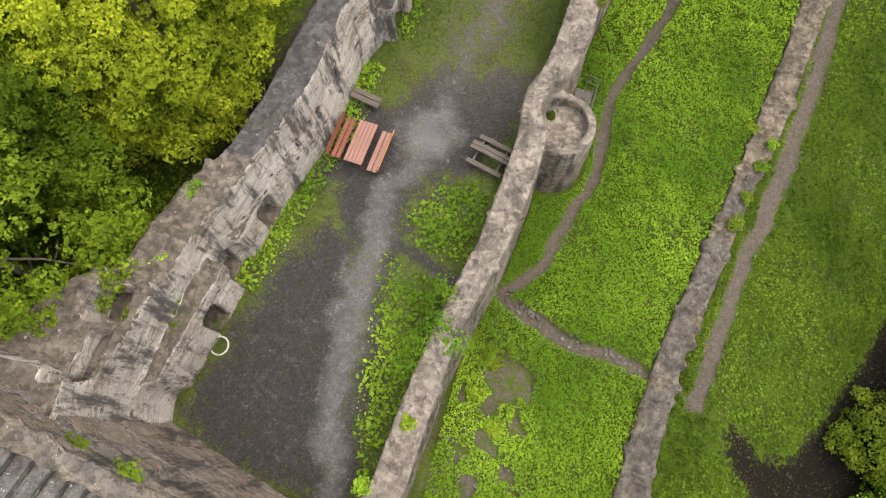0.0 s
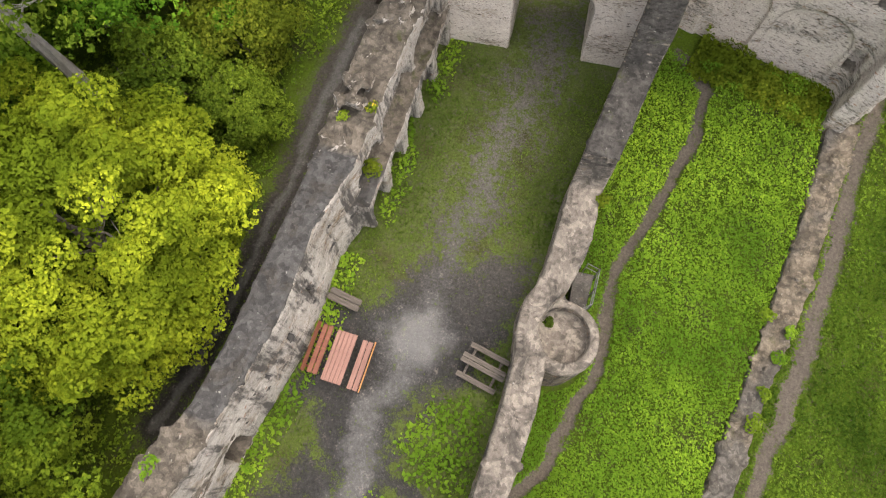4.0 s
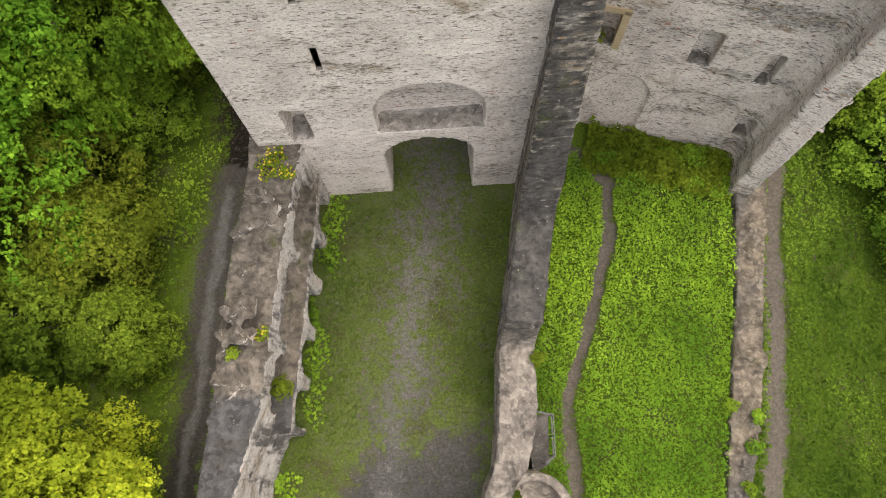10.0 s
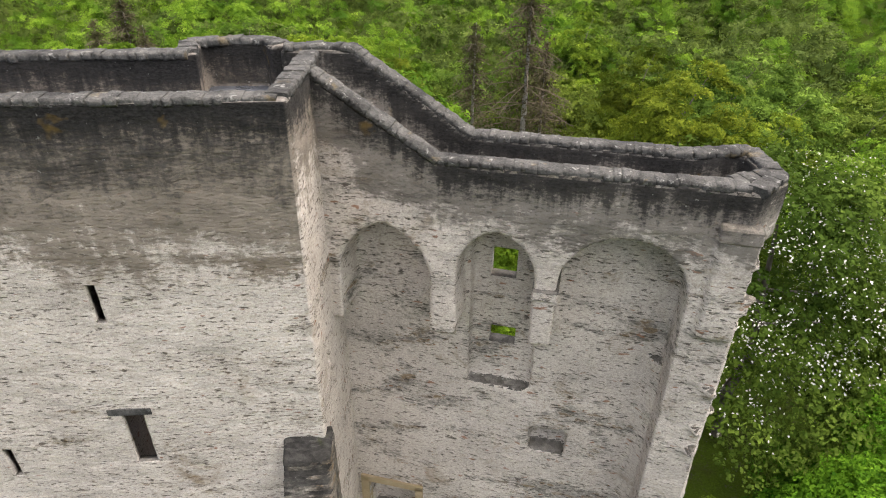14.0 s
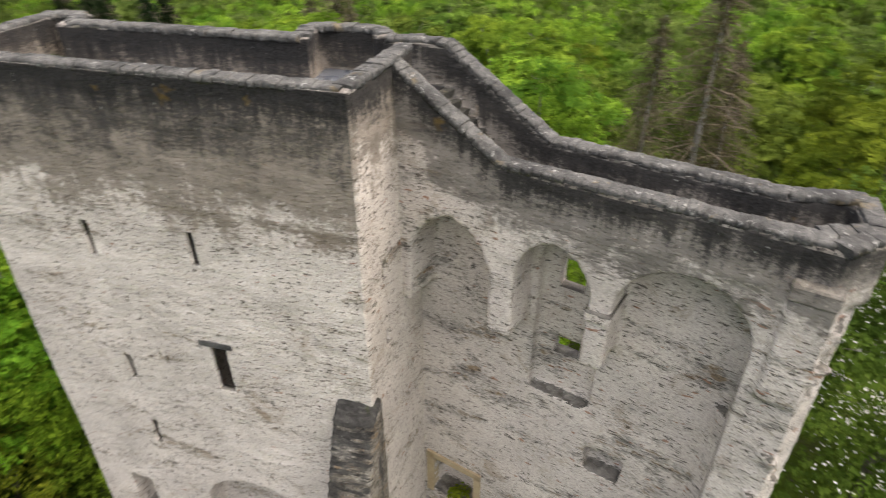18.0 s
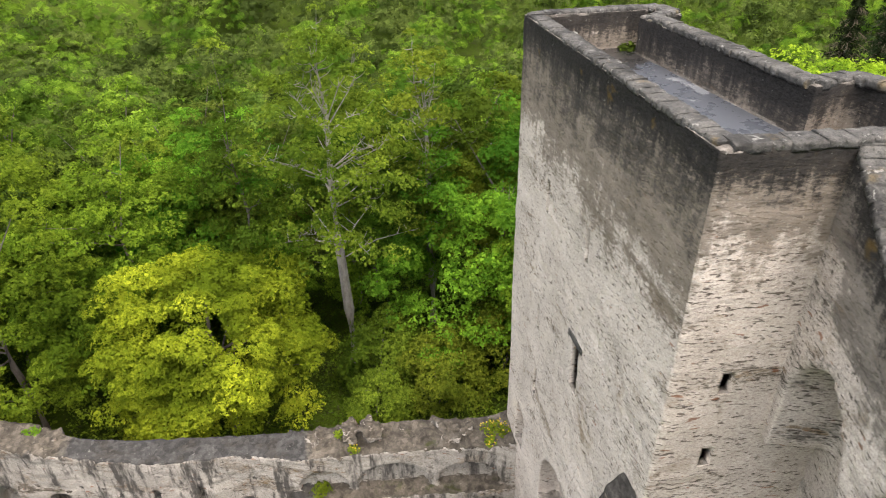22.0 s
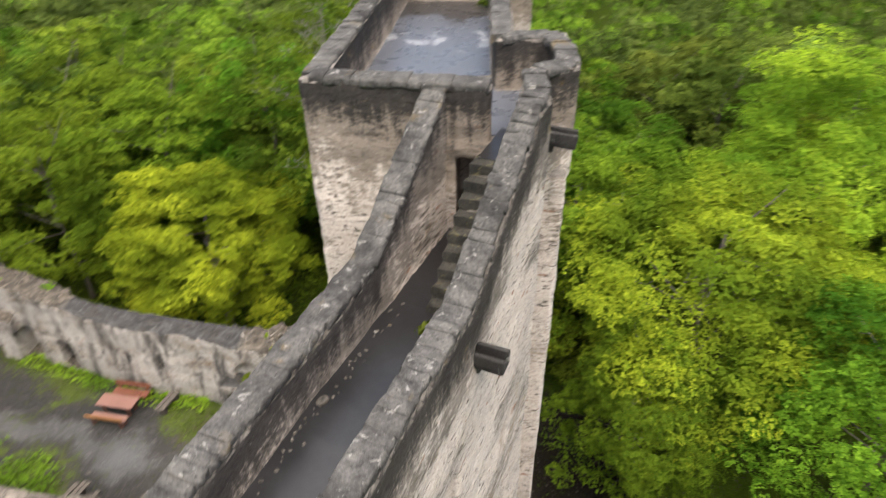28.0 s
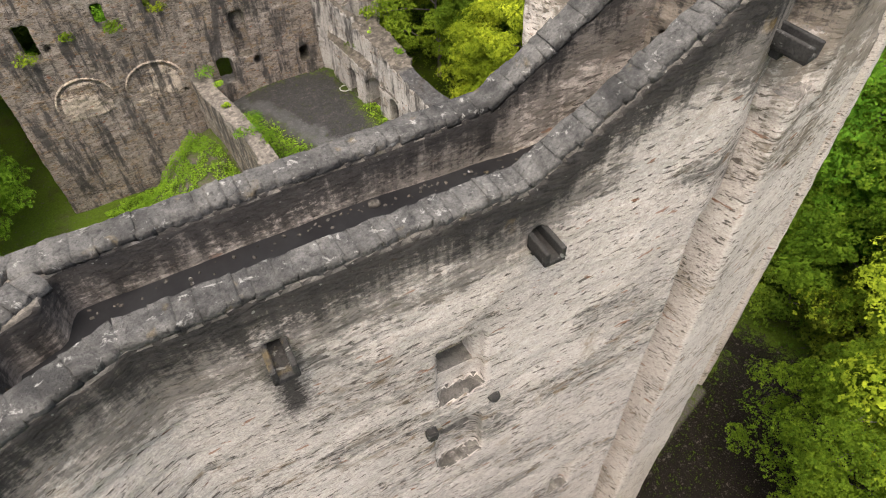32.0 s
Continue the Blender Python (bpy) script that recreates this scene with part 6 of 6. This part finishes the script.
# ---- plants on the walls ----
def tuft(x, y, z, radius, count, seed, material=None, flowers=0, size=0.13, flat=0.7):
    rng = np.random.default_rng(seed)
    q = rng.normal(size=(count, 3))
    q /= np.linalg.norm(q, axis=1, keepdims=True)
    q *= (rng.random((count, 1)) ** 0.4) * radius
    q[:, 2] = np.abs(q[:, 2]) * flat
    q += (vnoise(q * 4 + seed, seed)[:, None] - 0.5) * radius * 0.6
    t = thing("wall_plant", (x, y, z))
    m = material or M_NETTLE
    put("foliage", leaves("foliage", q, q + (0, 0, radius) + rng.normal(size=(count, 3)) * 0.2, size * (0.6 + 0.8 * rng.random(count)), m, 0.6, seed), m, t)
    if flowers:
        f = q[rng.integers(0, count, flowers)] * 1.05 + (0, 0, 0.06)
        put("flowers", leaves("flowers", f, rng.normal(size=(flowers, 3)) * 0.4 + (0, 0, 1), np.full(flowers, 0.08), M_FLOWER, 0.9, seed), M_FLOWER, t, "small yellow flowers")["kind"] = "stuff"
    return tagged(t, "green weeds growing out of the wall" if not flowers else "green plants with yellow flowers on the wall", "plant", "wall plants")


for i, (x, y, z, r, c, fl) in enumerate(((-9.7, -0.55, 4.75, 0.55, 260, 60), (-9.2, -0.9, 4.6, 0.3, 120, 20), (-10.9, -6.9, 4.5, 0.3, 90, 0), (-9.85, -7.9, 2.6, 0.45, 240, 0), (-10.0, -6.4, 4.5, 0.25, 60, 8), (-13.5, -19.7, 4.5, 0.42, 260, 0), (-13.0, -20.3, 4.4, 0.3, 120, 0),
                                          (-13.6, -22.4, 4.8, 0.36, 200, 0), (-13.9, -24.2, 4.4, 0.4, 160, 0), (-4.9, -22.6, 2.8, 0.55, 300, 0), (-5.1, -23.4, 2.5, 0.6, 300, 0), (-4.4, -21.8, 2.8, 0.5, 260, 0), (-3.6, -22.3, 2.7, 0.5, 260, 0), (-4.5, -25.2, 2.75, 0.3, 120, 0),
                                          (-5.4, -27.5, 2.8, 0.35, 140, 0), (-5.4, -28.9, 3.0, 0.7, 380, 0), (-1.2, -7.5, 2.95, 0.3, 140, 0), (-12.0, -28.1, 8.0, 0.5, 260, 0), (-10.6, -28.4, 7.7, 0.6, 320, 0), (-10.0, -28.7, 6.9, 0.4, 160, 0), (-1.8, -30.6, 6.9, 0.7, 320, 0),
                                          (-4.3, -30.0, 7.3, 0.6, 260, 0), (0.6, -31.3, 7.0, 0.45, 200, 0), (2.9, -31.9, 6.3, 0.7, 300, 0), (-7.5, -29.0, 7.6, 0.6, 260, 0), (3.18, 2.55, 18.15, 0.22, 130, 0), (-9.4, 2.9, 19.87, 0.3, 160, 0), (6.6, -9.3, -1.1, 0.35, 160, 0), (7.6, -9.8, -1.2, 0.3, 140, 0), (7.3, -10.9, -1.35, 0.35, 160, 0), (6.9, -12.4, -1.6, 0.35, 160, 0), (6.7, -13.6, -1.7, 0.4, 180, 0))):
    tuft(x, y, z, r, c, 300 + i, M_LIME if i in (9, 10, 11, 12, 15) else M_GRASS if i in (25, 26) else None, fl)


def ivy(x, y, rng):
    s = (x - SHIELD_O[0]) * SHIELD_U[0] + (y - SHIELD_O[1]) * SHIELD_U[1]
    v = (x - SHIELD_O[0]) * SHIELD_V[0] + (y - SHIELD_O[1]) * SHIELD_V[1]
    return (s > -1.2) & (s < 4.9) & (v < 0.95) & (v > -1.2) & (rng.random(len(x)) < 0.9)


strewn("shrub_patch", "dark green nettles heaped against the shield wall foot", 22000, (1.5, 8.5, -1.5, 3.5), ivy, 0.75, 0.14, M_NETTLE, 0.65, 66, 0.5)


# ---- small things on the walks ----
PEBBLES = cap_variants(4, 23, stone_mat("loose_stone", (0.062, 0.05735, 0.0496), (0.1178, 0.1085, 0.0961)), 2.6, True)
rnd = random.Random(31)
for k in range(70):
    s = rnd.uniform(-1.0, 5.7) if k else 1.37
    v = 0.3 + 0.03 * s + abs(rnd.gauss(0, 0.12))
    size = rnd.uniform(0.02, 0.05) if k else 0.13
    ob = new("loose_stone", PEBBLES[k % 4])
    ob.matrix_basis = pose(*sh(s, min(v, 1.35)), walk_z(s) + size * 0.2, 0, 0, rnd.uniform(0, 360)) @ Matrix.Diagonal((size * 1.4, size, size * 0.6, 1))
    tagged(ob, "small pale stone lying on the wet wall walk", "stone", "loose stones on the wall walk")
bm = bmesh.new()
bmesh.ops.create_cone(bm, cap_ends=True, segments=20, radius1=0.12, radius2=0.11, depth=0.04)
disc = tagged(part("white_disc", bm, M_WHITE), "round white disc fixed on the roof parapet", "marker")
disc.matrix_basis = pose(-9.68, 1.36, 20.28, 0, 90, 0)
tuft(*sh(-2.2, 1.25), 5.35, 0.4, 220, 401)
tuft(TURRET[0] - 0.5, TURRET[1] + 0.55, 0.95, 0.22, 90, 402, M_GRASS)


# ---- stones on the terrace and bushes on the low wall ----
BOULDERS = cap_variants(4, 29, stone_mat("field_stone", (0.0558, 0.0515, 0.0459), (0.124, 0.1147, 0.1023)), 2.6, True)
rnd = random.Random(55)
for k in range(120):
    line = STRIP if k < 70 else SHALE
    p, q = rnd.choice(list(zip(line, line[1:])))
    f = rnd.random()
    x, y = p[0] + (q[0] - p[0]) * f + rnd.gauss(0, 0.28), p[1] + (q[1] - p[1]) * f + rnd.gauss(0, 0.22)
    size = rnd.uniform(0.06, 0.2)
    if x < lerp(EAST, y)[1] + 0.3:
        continue
    ob = new("field_stone", BOULDERS[k % 4])
    ob.matrix_basis = pose(x, y, ground_z(x, y) + size * 0.12, 0, 0, rnd.uniform(0, 360)) @ Matrix.Diagonal((size * 1.5, size, size * 0.6, 1))
    tagged(ob, "grey stone lying on the stony terrace path", "stone", "stones on the terrace")
for i, (x, y, r, c) in enumerate(((-4.55, -20.6, 0.6, 420), (-3.4, -20.9, 0.6, 420), (-2.2, -21.6, 0.6, 420), (-2.6, -23.4, 0.5, 300), (-1.6, -24.6, 0.5, 300), (0.5, -22.6, 0.5, 300))):
    tuft(x, y, max(ground_z(x, y), 2.75 if x < -3.9 else -20), r, c, 420 + i, M_NETTLE if i else M_LIME, 0, 0.14)
